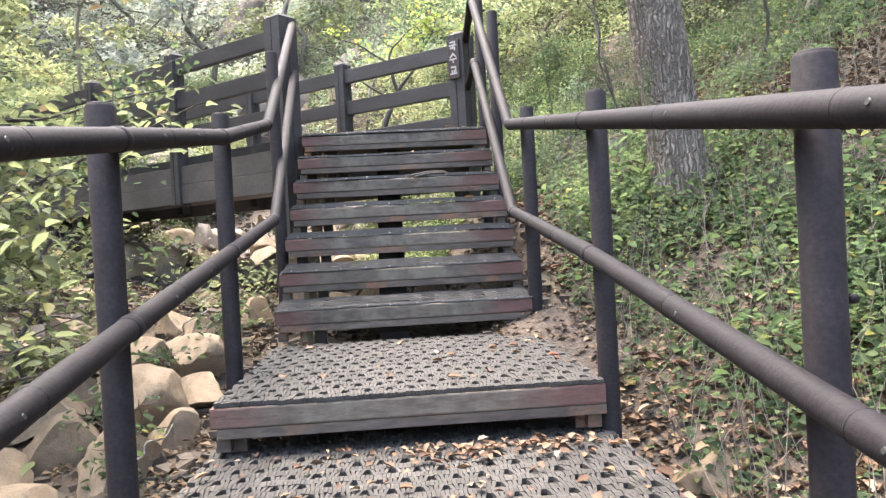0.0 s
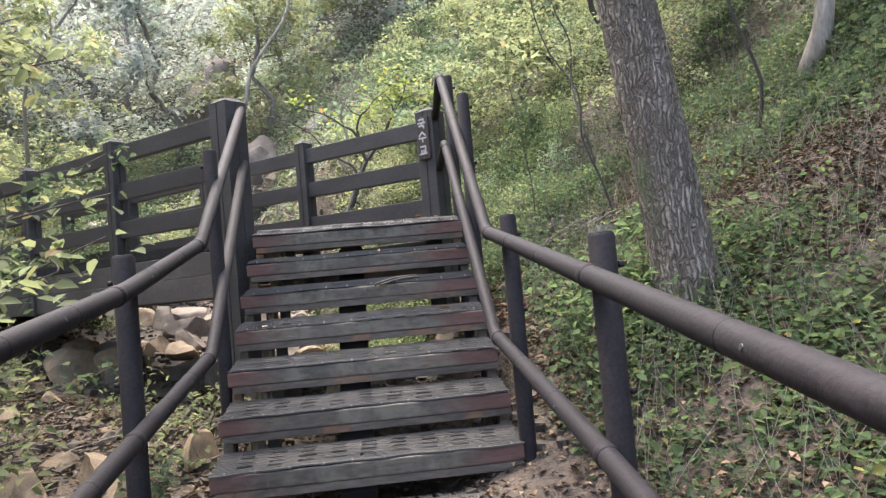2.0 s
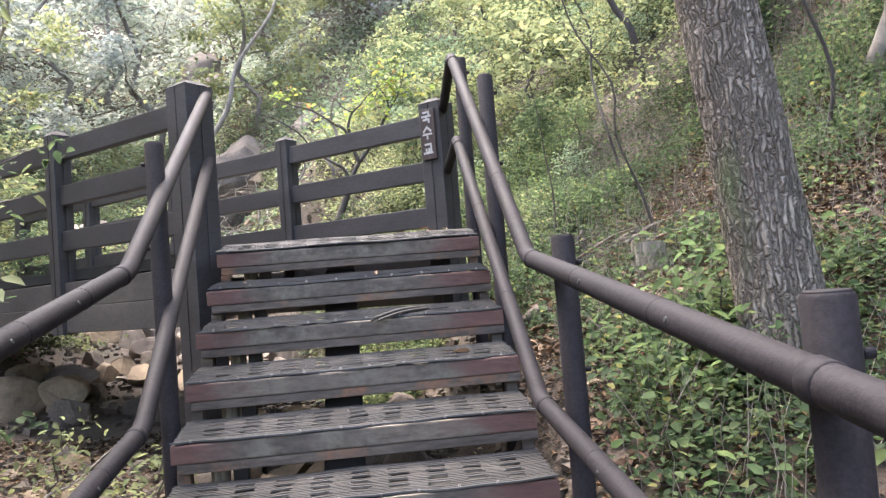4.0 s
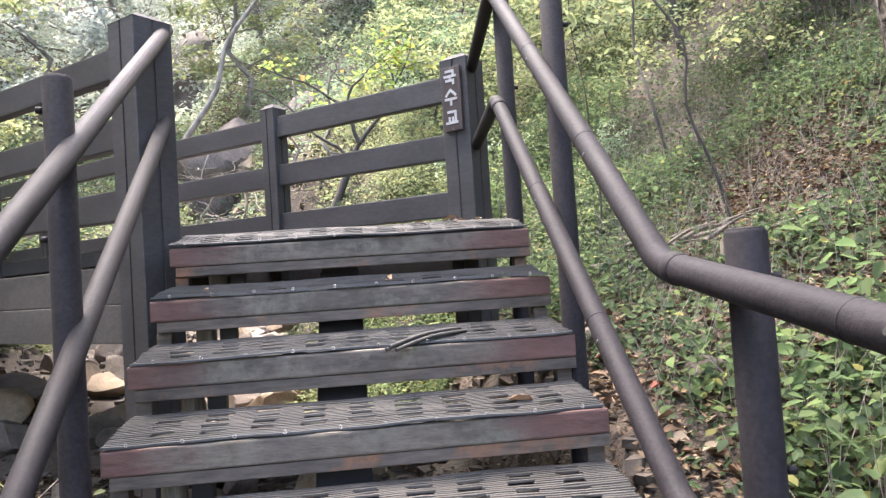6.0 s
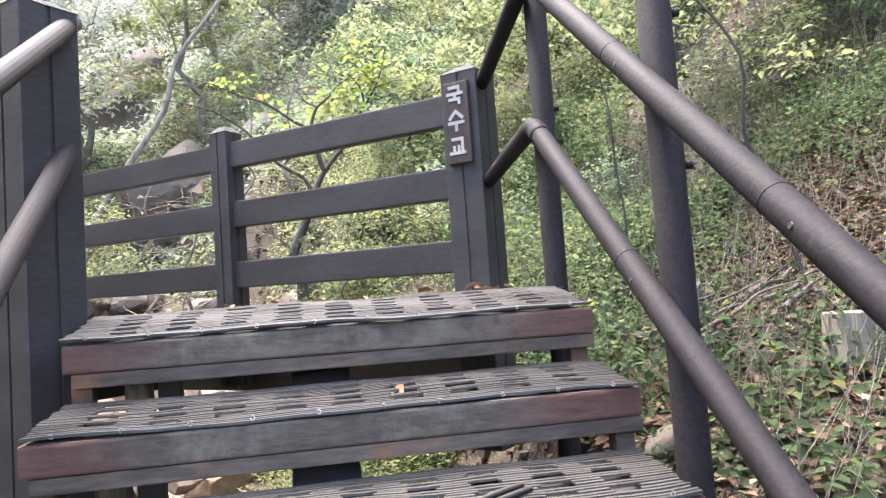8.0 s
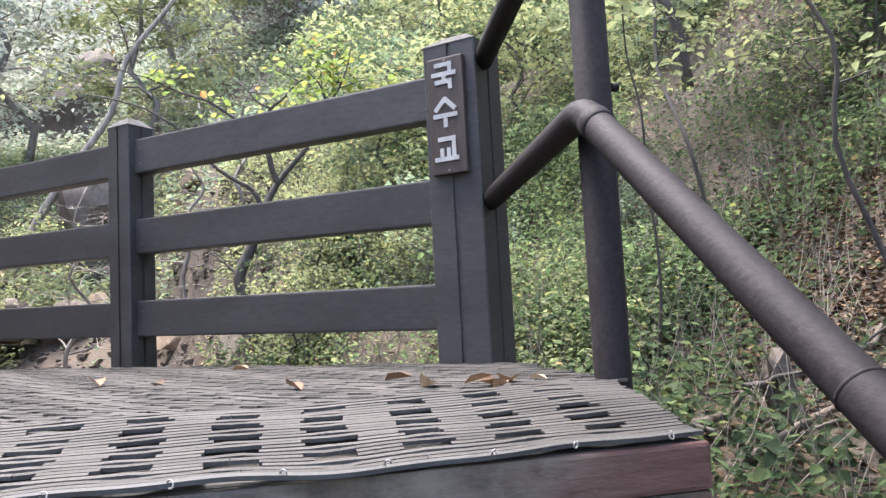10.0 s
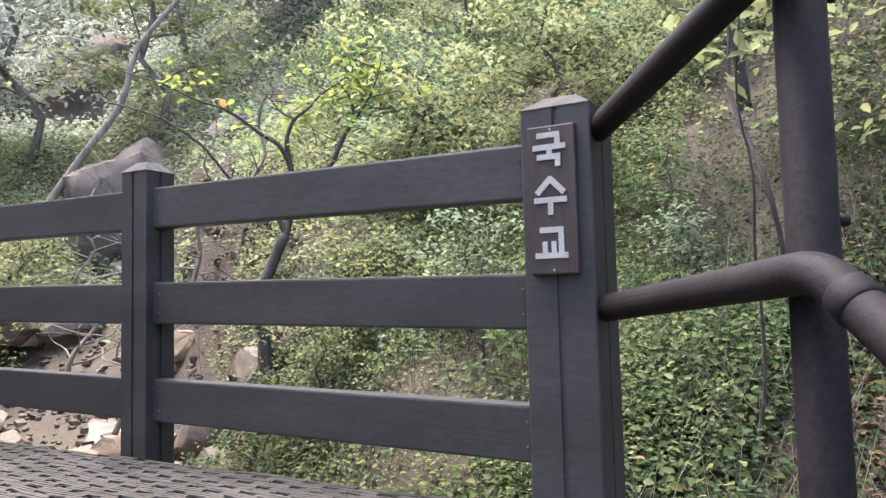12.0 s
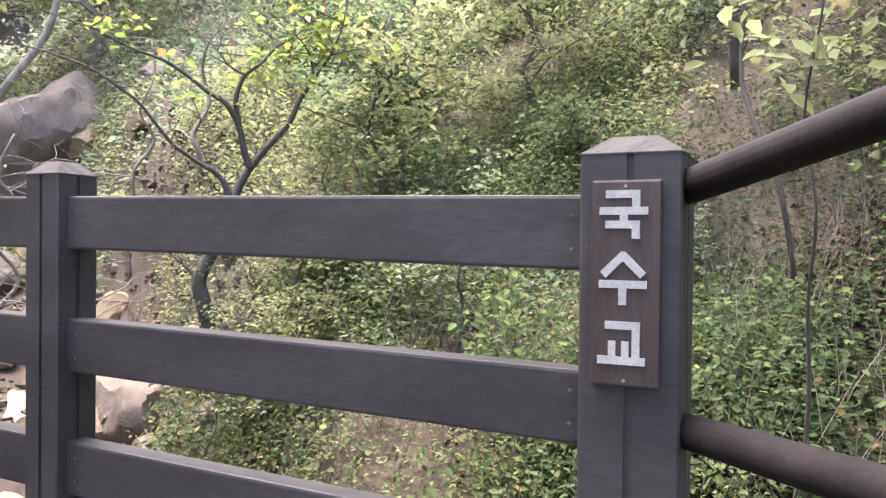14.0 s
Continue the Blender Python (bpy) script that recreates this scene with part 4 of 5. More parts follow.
# the yellowing tree behind the bridge fence
def fork_tree():
    rr = random.Random(9)
    y0 = 12.0
    z0 = ground_z(-0.15, y0)
    t = thing("forked_tree", (-0.15, y0, z0), "forked small tree with dark stems and yellowing leaves", "tree")
    lines = [
        ([(-0.14, z0 - 0.1), (-0.14, 1.6), (-0.17, 1.77), (-0.21, 1.89), (-0.11, 2.12), (-0.02, 2.34), (0.01, 2.39)], 0.056, 0.04),
        ([(0.01, 2.39), (0.03, 2.5), (0.12, 2.66), (0.24, 2.81), (0.38, 2.97)], 0.034, 0.02),
        ([(0.01, 2.39), (-0.04, 2.55), (-0.09, 2.62), (-0.2, 2.67), (-0.3, 2.74), (-0.38, 2.8), (-0.57, 3.05), (-0.72, 3.16), (-0.88, 3.26), (-1.16, 3.34), (-1.32, 3.36)], 0.022, 0.004),
        ([(0.12, 2.66), (0.08, 2.77), (0.05, 2.93), (-0.04, 3.09), (-0.13, 3.12), (-0.27, 3.23), (-0.42, 3.32), (-0.63, 3.38), (-0.81, 3.47), (-1.12, 3.56)], 0.024, 0.004),
        ([(0.05, 2.93), (0.02, 3.12), (0.08, 3.28), (0.19, 3.36), (0.29, 3.49), (0.4, 3.56), (0.62, 3.75)], 0.019, 0.004),
        ([(0.08, 3.28), (-0.01, 3.32), (-0.11, 3.46), (-0.24, 3.55)], 0.009, 0.003),
        ([(0.38, 2.97), (0.46, 3.16), (0.53, 3.26), (0.53, 3.37), (0.48, 3.49), (0.4, 3.56)], 0.02, 0.004),
        ([(0.46, 3.16), (0.65, 3.44), (0.73, 3.64), (0.77, 3.85)], 0.01, 0.003),
        ([(-0.21, 1.89), (-0.26, 1.98), (-0.34, 2.04), (-0.45, 2.14)], 0.013, 0.004),
    ]
    meshes, ends = [], []
    for k, (pts, a, b) in enumerate(lines):
        p3 = [Vector((x, y0 + 0.12 * math.sin(k * 1.7) * i / len(pts), z)) for i, (x, z) in enumerate(pts)]
        p3 = rounded(p3, 0.06, 3)
        meshes.append(tube_mesh("l", p3, [a + (b - a) * i / (len(p3) - 1) for i in range(len(p3))], 8, False, 0.12))
        for q in range(7 if k else 0):
            s0 = along(p3, rr.uniform(0.25, 1))
            e = s0 + Vector((rr.gauss(0, 0.17), rr.gauss(0, 0.2), rr.uniform(-0.06, 0.2)))
            tp, tr = branchy(rr, s0, e, 0.005, 0.0015, 3, 0.25)
            meshes.append(tube_mesh("t", tp, tr, 4, False))
            if k in (3, 4, 6, 7):
                ends.append(tp)
    part("trunk", join_meshes("trunk", meshes), M_TWIG, t)
    pos = np.array([along(rr.choice(ends), rr.random() ** 0.5) for _ in range(340)]) + rng.normal(0, 0.055, (340, 3))
    part("crown", leaves("crown", pos, rng.uniform(0.045, 0.085, 340), flat=0.45, width=0.75), YELLOW, t)


fork_tree()

# bare grey thicket behind it
for k, (x, y, h) in enumerate(((-1.6, 14.0, 2.2), (-1.0, 15.5, 2.6), (-2.2, 15.0, 2.4), (-0.3, 14.8, 2.0))):
    z = ground_z(x, y)
    tree("bare_shrub", (x, y, z), (x + 0.2, y, z + h), 0.03, 16, 1.5, 0, 0.05, None, 60 + k, "leafless grey shrub with fine tangled twigs", "shrub", M_PALE_TWIG, 0.15, group="bare shrubs")

# saplings and shrubs near the path
tree("sapling", (2.12, 7.95, ground_z(2.12, 7.95)), (1.5, 8.1, 3.9), 0.011, 9, 0.8, 420, 0.05, GREEN_LIGHT, 11, "slender sapling with bright green leaves on the bank", group="bank saplings", sway=0.05)
tree("sapling", (2.6, 9.8, ground_z(2.6, 9.8)), (2.3, 10.4, 5.6), 0.015, 12, 1.3, 1500, 0.06, GREEN_LIGHT, 12, "slender sapling with bright green leaves on the bank", group="bank saplings", sway=0.06)
tree("sapling", (3.2, 7.6, ground_z(3.2, 7.6)), (2.9, 7.4, 5.0), 0.016, 12, 1.3, 1300, 0.06, GREEN_NEAR, 13, "slender sapling with mid green leaves on the bank", group="bank saplings", sway=0.06)
tree("tree", (3.9, 8.0, ground_z(3.9, 8.0)), (3.3, 8.2, 7.5), 0.09, 14, 2.0, 1800, 0.09, GREEN_NEAR, 14, "grey-barked young tree leaning on the upper slope", bark=M_BARK, group="bank trees")
tree("tree", (3.4, 5.2, ground_z(3.4, 5.2)), (2.7, 5.4, 6.0), 0.045, 12, 1.7, 1500, 0.085, GREEN_NEAR, 15, "thin dark-stemmed young tree on the upper slope", group="bank trees")
tree("tree", (3.6, 11.5, ground_z(3.6, 11.5)), (3.0, 11.6, 7.5), 0.05, 14, 2.2, 2600, 0.085, GREEN_LIGHT, 16, "young tree with light green crown above the path", group="bank trees")
tree("shrub", (-1.8, 5.15, ground_z(-1.8, 5.15)), (-1.72, 5.1, 1.0), 0.014, 16, 0.62, 800, 0.075, GREEN_LIGHT, 44, "leafy shrub with light green leaves by the stream", "shrub", crown_from=0.1, group="stream shrubs")
for k, (x, y, h, r) in enumerate(((1.45, 13.9, 1.15, 0.75), (0.95, 13.6, 0.8, 0.6), (1.1, 14.6, 1.1, 0.7))):
    z = ground_z(x, y)
    tree("bush", (x, y, z - 0.05), (x + 0.05, y, z + h), 0.014, 18, r, 1500, 0.06, GREEN_SAGE, 150 + k, "blue-green leafy bush on the slope behind the bridge", "bush", crown_from=0.1, group="slope bushes", flat=0.4)
bushes = random.Random(404)
for k in range(16):
    x, y = bushes.uniform(0.0, 4.2), bushes.uniform(9.6, 13.4)
    z, h = ground_z(x, y), bushes.uniform(0.4, 0.95)
    leaf = (GREEN_LIGHT, GREEN_MID, GREEN_SAGE, GREEN_NEAR)[k % 4]
    tree("bush", (x, y, z - 0.05), (x + 0.05, y, z + h), 0.012, 16, h * 0.75, 650, bushes.uniform(0.034, 0.055), leaf, 200 + k, ("light green", "fresh green", "blue-green", "mid green")[k % 4] + " twiggy bush on the slope behind the bridge", "bush", crown_from=0.1, group="slope bushes", flat=0.35)
# the overhanging shrub on the stream side
tree("overhanging_tree", (-2.75, 5.3, ground_z(-2.75, 5.3)), (-1.7, 5.7, 3.4), 0.04, 20, 1.6, 3400, 0.08, GREEN_LIGHT, 21, "leafy small tree overhanging the stream beside the stairs", crown_from=0.25, sway=0.15)
tree("shrub", (-2.0, 4.4, ground_z(-2.0, 4.4)), (-1.85, 4.5, 1.25), 0.016, 14, 0.7, 420, 0.075, GREEN_LIGHT, 22, "low leafy shrub with bright leaves by the stream", "shrub", crown_from=0.15, group="stream shrubs")
tree("shrub", (-1.75, 3.7, ground_z(-1.75, 3.7)), (-1.75, 3.9, 0.95), 0.014, 12, 0.6, 300, 0.07, GREEN_LIGHT, 23, "low leafy shrub with bright leaves by the stream", "shrub", crown_from=0.15, group="stream shrubs")
tree("shrub", (-1.6, 3.95, ground_z(-1.6, 3.95)), (-1.45, 3.9, 1.0), 0.012, 12, 0.6, 260, 0.075, GREEN_LIGHT, 41, "low leafy shrub with bright leaves by the stream", "shrub", crown_from=0.3, group="stream shrubs")
tree("shrub", (-2.3, 4.9, ground_z(-2.3, 4.9)), (-2.1, 4.9, 1.7), 0.016, 14, 0.9, 600, 0.08, GREEN_LIGHT, 42, "leafy shrub with bright leaves by the stream", "shrub", crown_from=0.25, group="stream shrubs")
tree("shrub", (-1.05, 4.15, ground_z(-1.05, 4.15)), (-1.05, 4.2, 0.08), 0.006, 8, 0.2, 130, 0.045, GREEN_NEAR, 43, "small green plant between stones beside the landing", "plant", crown_from=0.1, group="stream shrubs")
tree("shrub", (-2.6, 6.9, ground_z(-2.6, 6.9)), (-2.3, 7.0, 1.8), 0.02, 14, 1.0, 500, 0.08, GREEN_NEAR, 24, "low leafy shrub by the stream", "shrub", crown_from=0.1, group="stream shrubs")
tree("tree", (-4.6, 7.4, ground_z(-4.6, 7.4)), (-3.6, 7.6, 5.5), 0.06, 16, 2.2, 3200, 0.1, GREEN_LIGHT, 25, "young tree with airy light green crown across the stream", bark=M_BARK, group="stream trees")
tree("tree", (-5.6, 10.6, ground_z(-5.6, 10.6)), (-4.6, 10.6, 6.5), 0.07, 16, 2.6, 4200, 0.1, GREEN_LIGHT, 26, "young tree with airy light green crown across the stream", bark=M_BARK, group="stream trees")
tree("tree", (-4.7, 12.8, ground_z(-4.7, 12.8)), (-4.2, 12.6, 5.4), 0.05, 14, 1.9, 2600, 0.09, GREEN_LIGHT, 27, "young tree with airy light green crown across the stream", bark=M_BARK, group="stream trees")
tree("leaning_tree", (-4.4, 20.0, ground_z(-4.4, 20.0) - 0.2), (-0.7, 20.0, 9.6), 0.085, 9, 1.6, 500, 0.1, GREEN_LIGHT, 28, "leaning brown trunk among the trees up the ravine", fine=False, crown_from=0.65, sway=0.04, bark=M_BARK)
# thin trees whose leaf colour carries the painted haze
for k, (x, y, h) in enumerate(((3.6, 21.0, 5.5), (4.4, 21.6, 6.0), (2.2, 23.5, 6.0), (6.4, 19.0, 6.0))):
    z = ground_z(x, y)
    tree("thin_tree", (x, y, z), (x + 0.7 * math.sin(k * 2), y, z + h), 0.07, 11, 2.2, 900, 0.11, GREEN_BLUE_HAZE, 80 + k, "thin dark-stemmed tree with sparse leaves", fine=False, crown_from=0.15, group="thin trees", sway=0.1)

tree("sapling", (1.6, 8.75, ground_z(1.6, 8.75)), (1.42, 8.4, 3.0), 0.008, 7, 0.5, 110, 0.085, GREEN_LIGHT, 51, "thin sapling with a spray of broad light leaves", group="bank saplings", sway=0.05, crown_from=0.75)
for k, (x, y, h) in enumerate(((-0.15, 11.2, 0.6), (0.35, 11.4, 0.7), (0.1, 11.9, 0.6), (0.9, 11.0, 0.55), (1.4, 11.8, 0.7), (0.7, 12.6, 0.8))):
    z = ground_z(x, y)
    tree("bush", (x, y, z - 0.05), (x + 0.05, y, z + h), 0.012, 16, 0.5, 700, 0.042, GREEN_LIGHT if k % 2 else GREEN_NEAR, 90 + k, "low twiggy bush on the bank behind the bridge", "bush", crown_from=0.1, group="bank bushes", flat=0.3)

for k, (x, y, h) in enumerate(((-1.02, 5.75, 0.3), (-1.15, 6.35, 0.4), (-0.98, 6.75, 0.35), (-1.3, 5.3, 0.22), (-1.5, 6.9, 0.45), (-1.9, 6.2, 0.4), (-1.2, 3.55, 0.2), (-1.85, 5.2, 0.3))):
    z = ground_z(x, y)
    tree("plant", (x, y, z - 0.02), (x + 0.04, y, z + h), 0.006, 9, 0.26, 130, 0.05, GREEN_LIGHT if k % 3 else GREEN_NEAR, 120 + k, "small leafy green plant among the stones by the stairs", "plant", crown_from=0.1, group="stream plants", flat=0.4)
for k, (x, y, h) in enumerate(((-0.25, 11.5, 0.35), (-0.6, 11.7, 0.4), (0.1, 11.45, 0.3), (0.45, 11.6, 0.4))):
    z = ground_z(x, y)
    tree("bush", (x, y, z - 0.05), (x + 0.05, y, z + h), 0.01, 16, 0.4, 520, 0.036, GREEN_NEAR if k % 2 else GREEN_LIGHT, 140 + k, "low twiggy bush round the forked tree's foot", "bush", crown_from=0.1, group="bank bushes", flat=0.3)

# woods up the ravine: a few forms, each copied over the slope
# haze is put into the pale bark and into the first two leaf colours
FORMS = [
    tree("woodland_tree", (0, 0, 0), (0.4, 0.2, 6.5), 0.1, 18, 2.9, 4600, 0.165, GREEN_FAR_HAZE, 31, "tall tree in full leaf on the far slope", fine=False, flat=0.7, coarse=True, bark=M_PALE_TWIG, group="woods", crown_from=0.22),
    tree("woodland_tree", (0, 0, 0), (-0.5, 0.1, 5.4), 0.08, 16, 2.6, 4200, 0.155, GREEN_BLUE_HAZE, 32, "tree in full leaf on the far slope, haze in its leaf colour", fine=False, flat=0.7, coarse=True, bark=M_PALE_TWIG, group="woods", crown_from=0.15),
    tree("woodland_tree", (0, 0, 0), (0.2, -0.3, 4.2), 0.07, 16, 2.3, 4200, 0.14, GREEN_LIGHT, 33, "light green tree on the far slope", fine=False, flat=0.7, coarse=True, bark=M_PALE_TWIG, group="woods", crown_from=0.1),
    tree("woodland_shrub", (0, 0, 0), (0.1, 0.0, 1.7), 0.03, 14, 1.3, 2200, 0.09, GREEN_LIGHT, 34, "dense leafy shrub on the slope", "shrub", fine=False, flat=0.65, coarse=True, group="slope shrubs", crown_from=0.05),
    tree("woodland_shrub", (0, 0, 0), (0.1, 0.0, 1.3), 0.03, 14, 1.1, 2000, 0.08, GREEN_NEAR, 35, "mid green leafy shrub on the slope", "shrub", fine=False, flat=0.65, coarse=True, group="slope shrubs", crown_from=0.05),
]
wood = random.Random(77)
placed = []


def plant(form, x, y, s):
    m = pose(x, y, ground_z(x, y) - 0.08, wood.uniform(-5, 5), wood.uniform(-5, 5), wood.uniform(0, 360)) @ Matrix.Diagonal((s, s, s * wood.uniform(0.85, 1.2), 1))
    ob = copy_thing(form, m)
    ob.scale = (s, s, s)


def spread(forms, n, xr, yr, gap, size):
    made = tries = 0
    while made < n and tries < 5000:
        tries += 1
        x, y = wood.uniform(*xr), wood.uniform(*yr)
        if any((x - a) ** 2 + (y - b) ** 2 < gap * gap for a, b in placed):
            continue
        placed.append((x, y))
        plant(wood.choice(forms), x, y, wood.uniform(*size))
        made += 1


spread(FORMS[3:], 34, (0.8, 9), (12.5, 20), 1.0, (0.6, 1.1))
spread(FORMS[3:], 16, (-8, -3.5), (11, 19), 1.2, (0.7, 1.2))
spread(FORMS[3:], 14, (4.2, 9), (3, 12.5), 1.3, (0.6, 1.0))
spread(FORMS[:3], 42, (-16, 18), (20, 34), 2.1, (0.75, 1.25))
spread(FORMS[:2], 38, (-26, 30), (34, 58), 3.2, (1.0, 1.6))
spread(FORMS[:3], 12, (6, 16), (2, 19), 2.4, (0.8, 1.2))
spread(FORMS[:3], 12, (-16, -6.5), (2, 19), 2.4, (0.8, 1.2))
spread(FORMS[:3], 8, (-16, 16), (-26, -14), 4.0, (0.9, 1.3))
for form in FORMS:
    x, y = wood.uniform(9, 12), wood.uniform(20, 26)
    form.location = (x, y, ground_z(x, y) - 0.08)


# ---- undergrowth, litter and stumps ----
def free(x, y):
    """Off the stairs, the bridge and the stream bed."""
    s, n = x * U.x + y * U.y, x * N.x + y * N.y
    on_stairs = (x > -0.85) & (x < 0.86) & (y < 7.6)
    on_deck = (n > 4.7) & (n < 6.62) & (s > 4.6)
    xx = x - np.interp(y, [9, 14, 25, 40, 80], [0, -0.8, -4, -8, -14])
    bed = (xx < -0.35) & (xx > -2.8) & (y > 1) & (y < 18)
    return ~(on_stairs | on_deck | bed)


def undergrowth(name, n, xr, yr, per, tall, wide_, size, mat, label, fine=True, patch=0.0, flat=0.3):
    x, y = rng.uniform(*xr, n), rng.uniform(*yr, n)
    keep = free(x, y)
    if patch:
        keep &= (np.sin(1.7 * x + 0.9 * y) + np.sin(2.3 * y - 1.1 * x + 1.0) + rng.normal(0, 1.0, n)) > patch
    bare = np.exp(-((x - 2.75) / 0.8) ** 2 - ((y - 6.7) / 0.9) ** 2) + np.exp(-((x - 2.6) / 0.7) ** 2 - ((y - 8.9) / 0.8) ** 2) + 0.75 * np.exp(-((x - 1.0) / 0.22) ** 2 - ((y - 6.2) / 1.3) ** 2) + 0.6 * np.exp(-((x - 1.6) / 0.3) ** 2 - ((y - 4.6) / 0.4) ** 2) + 1.1 * np.exp(-((x - 1.2) / 0.42) ** 2 - ((y - 3.5) / 0.6) ** 2) + np.exp(-((x - 1.55) / 0.42) ** 2 - ((y - 6.85) / 0.5) ** 2)
    keep &= rng.uniform(0, 1, n) > bare * 0.9
    x, y = x[keep], y[keep]
    k = len(x)
    swell = 0.75 + 0.45 * np.sin(2.9 * x + 1.3 * y) * np.sin(2.1 * y - 1.7 * x + 0.5)
    top = rng.uniform(0.25, 1.15, k) * tall * swell
    each = rng.uniform(0.6, 1.25, k)
    f = rng.uniform(0.15, 1, (k, per))
    px = x[:, None] + rng.normal(0, wide_, (k, per)) * (0.4 + f)
    py = y[:, None] + rng.normal(0, wide_, (k, per)) * (0.4 + f)
    px = np.where((px < 0.86) & (x[:, None] > 0.8) & (py < 7.6), 0.9 + rng.uniform(0, 0.08, px.shape), px)
    pz = height(px, py) + f * top[:, None]
    pos = np.stack([px, py, pz], -1).reshape(-1, 3)
    me = leaves(name, pos, rng.uniform(size[0], size[1], len(pos)) * np.repeat(each, per), fine=fine, flat=flat, width=0.68, droop=0.1)
    return tagged(part(name, me, mat), label, "undergrowth", kind="stuff")


undergrowth("undergrowth", 6800, (0.95, 6.0), (3.0, 9.5), 26, 0.26, 0.08, (0.022, 0.048), GREEN_NEAR, "dense green ground plants on the bank beside the stairs", patch=-0.25)
undergrowth("bright_undergrowth", 1300, (1.05, 4.5), (3.0, 8.5), 24, 0.3, 0.085, (0.028, 0.055), GREEN_MID, "bright green ground plants on the bank", patch=0.7)
# shade beside the stair head is painted by the darker leaves
undergrowth("undergrowth", 1200, (0.88, 2.6), (7.4, 9.4), 24, 0.28, 0.08, (0.02, 0.045), GREEN_SHADE, "green ground plants beside the stair head", patch=0.1)
undergrowth("broad_leaf_plants", 560, (0.98, 3.4), (3.7, 6.8), 12, 0.36, 0.1, (0.036, 0.066), GREEN_MID, "broad-leaved green plants on the bank beside the stairs", patch=0.2, flat=0.5)
undergrowth("broad_leaf_plants", 130, (0.95, 2.6), (7.8, 9.6), 10, 0.3, 0.09, (0.035, 0.055), GREEN_MID, "broad-leaved yellow-green plants beside the stair head", patch=0.2, flat=0.5)
undergrowth("slope_undergrowth", 2600, (-0.4, 1.7), (8.8, 12), 26, 0.34, 0.1, (0.016, 0.038), GREEN_LIGHT, "light green brush covering the slope behind the bridge", patch=-0.35, flat=0.45)
undergrowth("slope_undergrowth", 2600, (0.2, 2.6), (8.8, 12.5), 26, 0.36, 0.1, (0.016, 0.038), GREEN_NEAR, "green brush covering the slope behind the bridge", patch=0.2, flat=0.45)
undergrowth("slope_undergrowth", 1500, (-0.15, 2.2), (8.8, 11.6), 24, 0.3, 0.09, (0.02, 0.046), GREEN_MID, "fresh green plants on the slope behind the bridge", patch=-0.6, flat=0.45)
# steep bank: its shade is painted by the same darker leaves
undergrowth("slope_undergrowth", 3000, (1.5, 6.5), (8.4, 12.5), 26, 0.4, 0.1, (0.018, 0.042), GREEN_SHADE, "brush covering the steep bank, shade in its dark leaf colour", patch=0.1, flat=0.4)
undergrowth("slope_undergrowth", 700, (1.2, 5.5), (8.4, 12.5), 24, 0.42, 0.1, (0.02, 0.045), GREEN_MID, "fresh green plants among the brush on the bank", patch=0.6, flat=0.4)
undergrowth("slope_undergrowth", 6500, (-0.6, 11), (11.5, 18), 24, 0.42, 0.12, (0.035, 0.065), GREEN_LIGHT, "light green brush covering the slope behind the bridge", False, patch=-1.0, flat=0.45)
undergrowth("slope_undergrowth", 4200, (1.5, 11), (12, 18), 24, 0.5, 0.12, (0.03, 0.06), GREEN_NEAR, "green brush covering the slope behind the bridge", False, patch=-0.1, flat=0.45)
undergrowth("upper_undergrowth", 2600, (4, 11), (1, 12), 22, 0.4, 0.14, (0.04, 0.08), GREEN_NEAR, "green brush on the upper bank", False, patch=-0.7)
undergrowth("stream_undergrowth", 1500, (-6.5, -2.6), (1.5, 13), 22, 0.42, 0.12, (0.035, 0.07), GREEN_LIGHT, "bright green plants on the stream bank", patch=-0.5)
undergrowth("stream_head_undergrowth", 2200, (-9, -1), (16, 26), 16, 0.5, 0.2, (0.05, 0.1), GREEN_LIGHT, "light green brush at the head of the stream", False, flat=0.5)
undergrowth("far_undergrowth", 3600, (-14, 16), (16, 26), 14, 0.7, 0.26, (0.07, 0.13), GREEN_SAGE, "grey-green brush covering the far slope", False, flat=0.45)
# the farther brush has its haze in the leaf colours
undergrowth("far_undergrowth", 4600, (-14, 16), (24, 38), 14, 0.8, 0.3, (0.09, 0.17), GREEN_FAR_HAZE, "brush covering the far slope, leaves paled by painted haze", False, flat=0.7)
undergrowth("far_undergrowth", 3200, (-24, 28), (34, 62), 10, 1.2, 0.5, (0.2, 0.36), GREEN_BLUE_HAZE, "brush covering the far slope, haze in its grey-green leaves", False, flat=0.7)


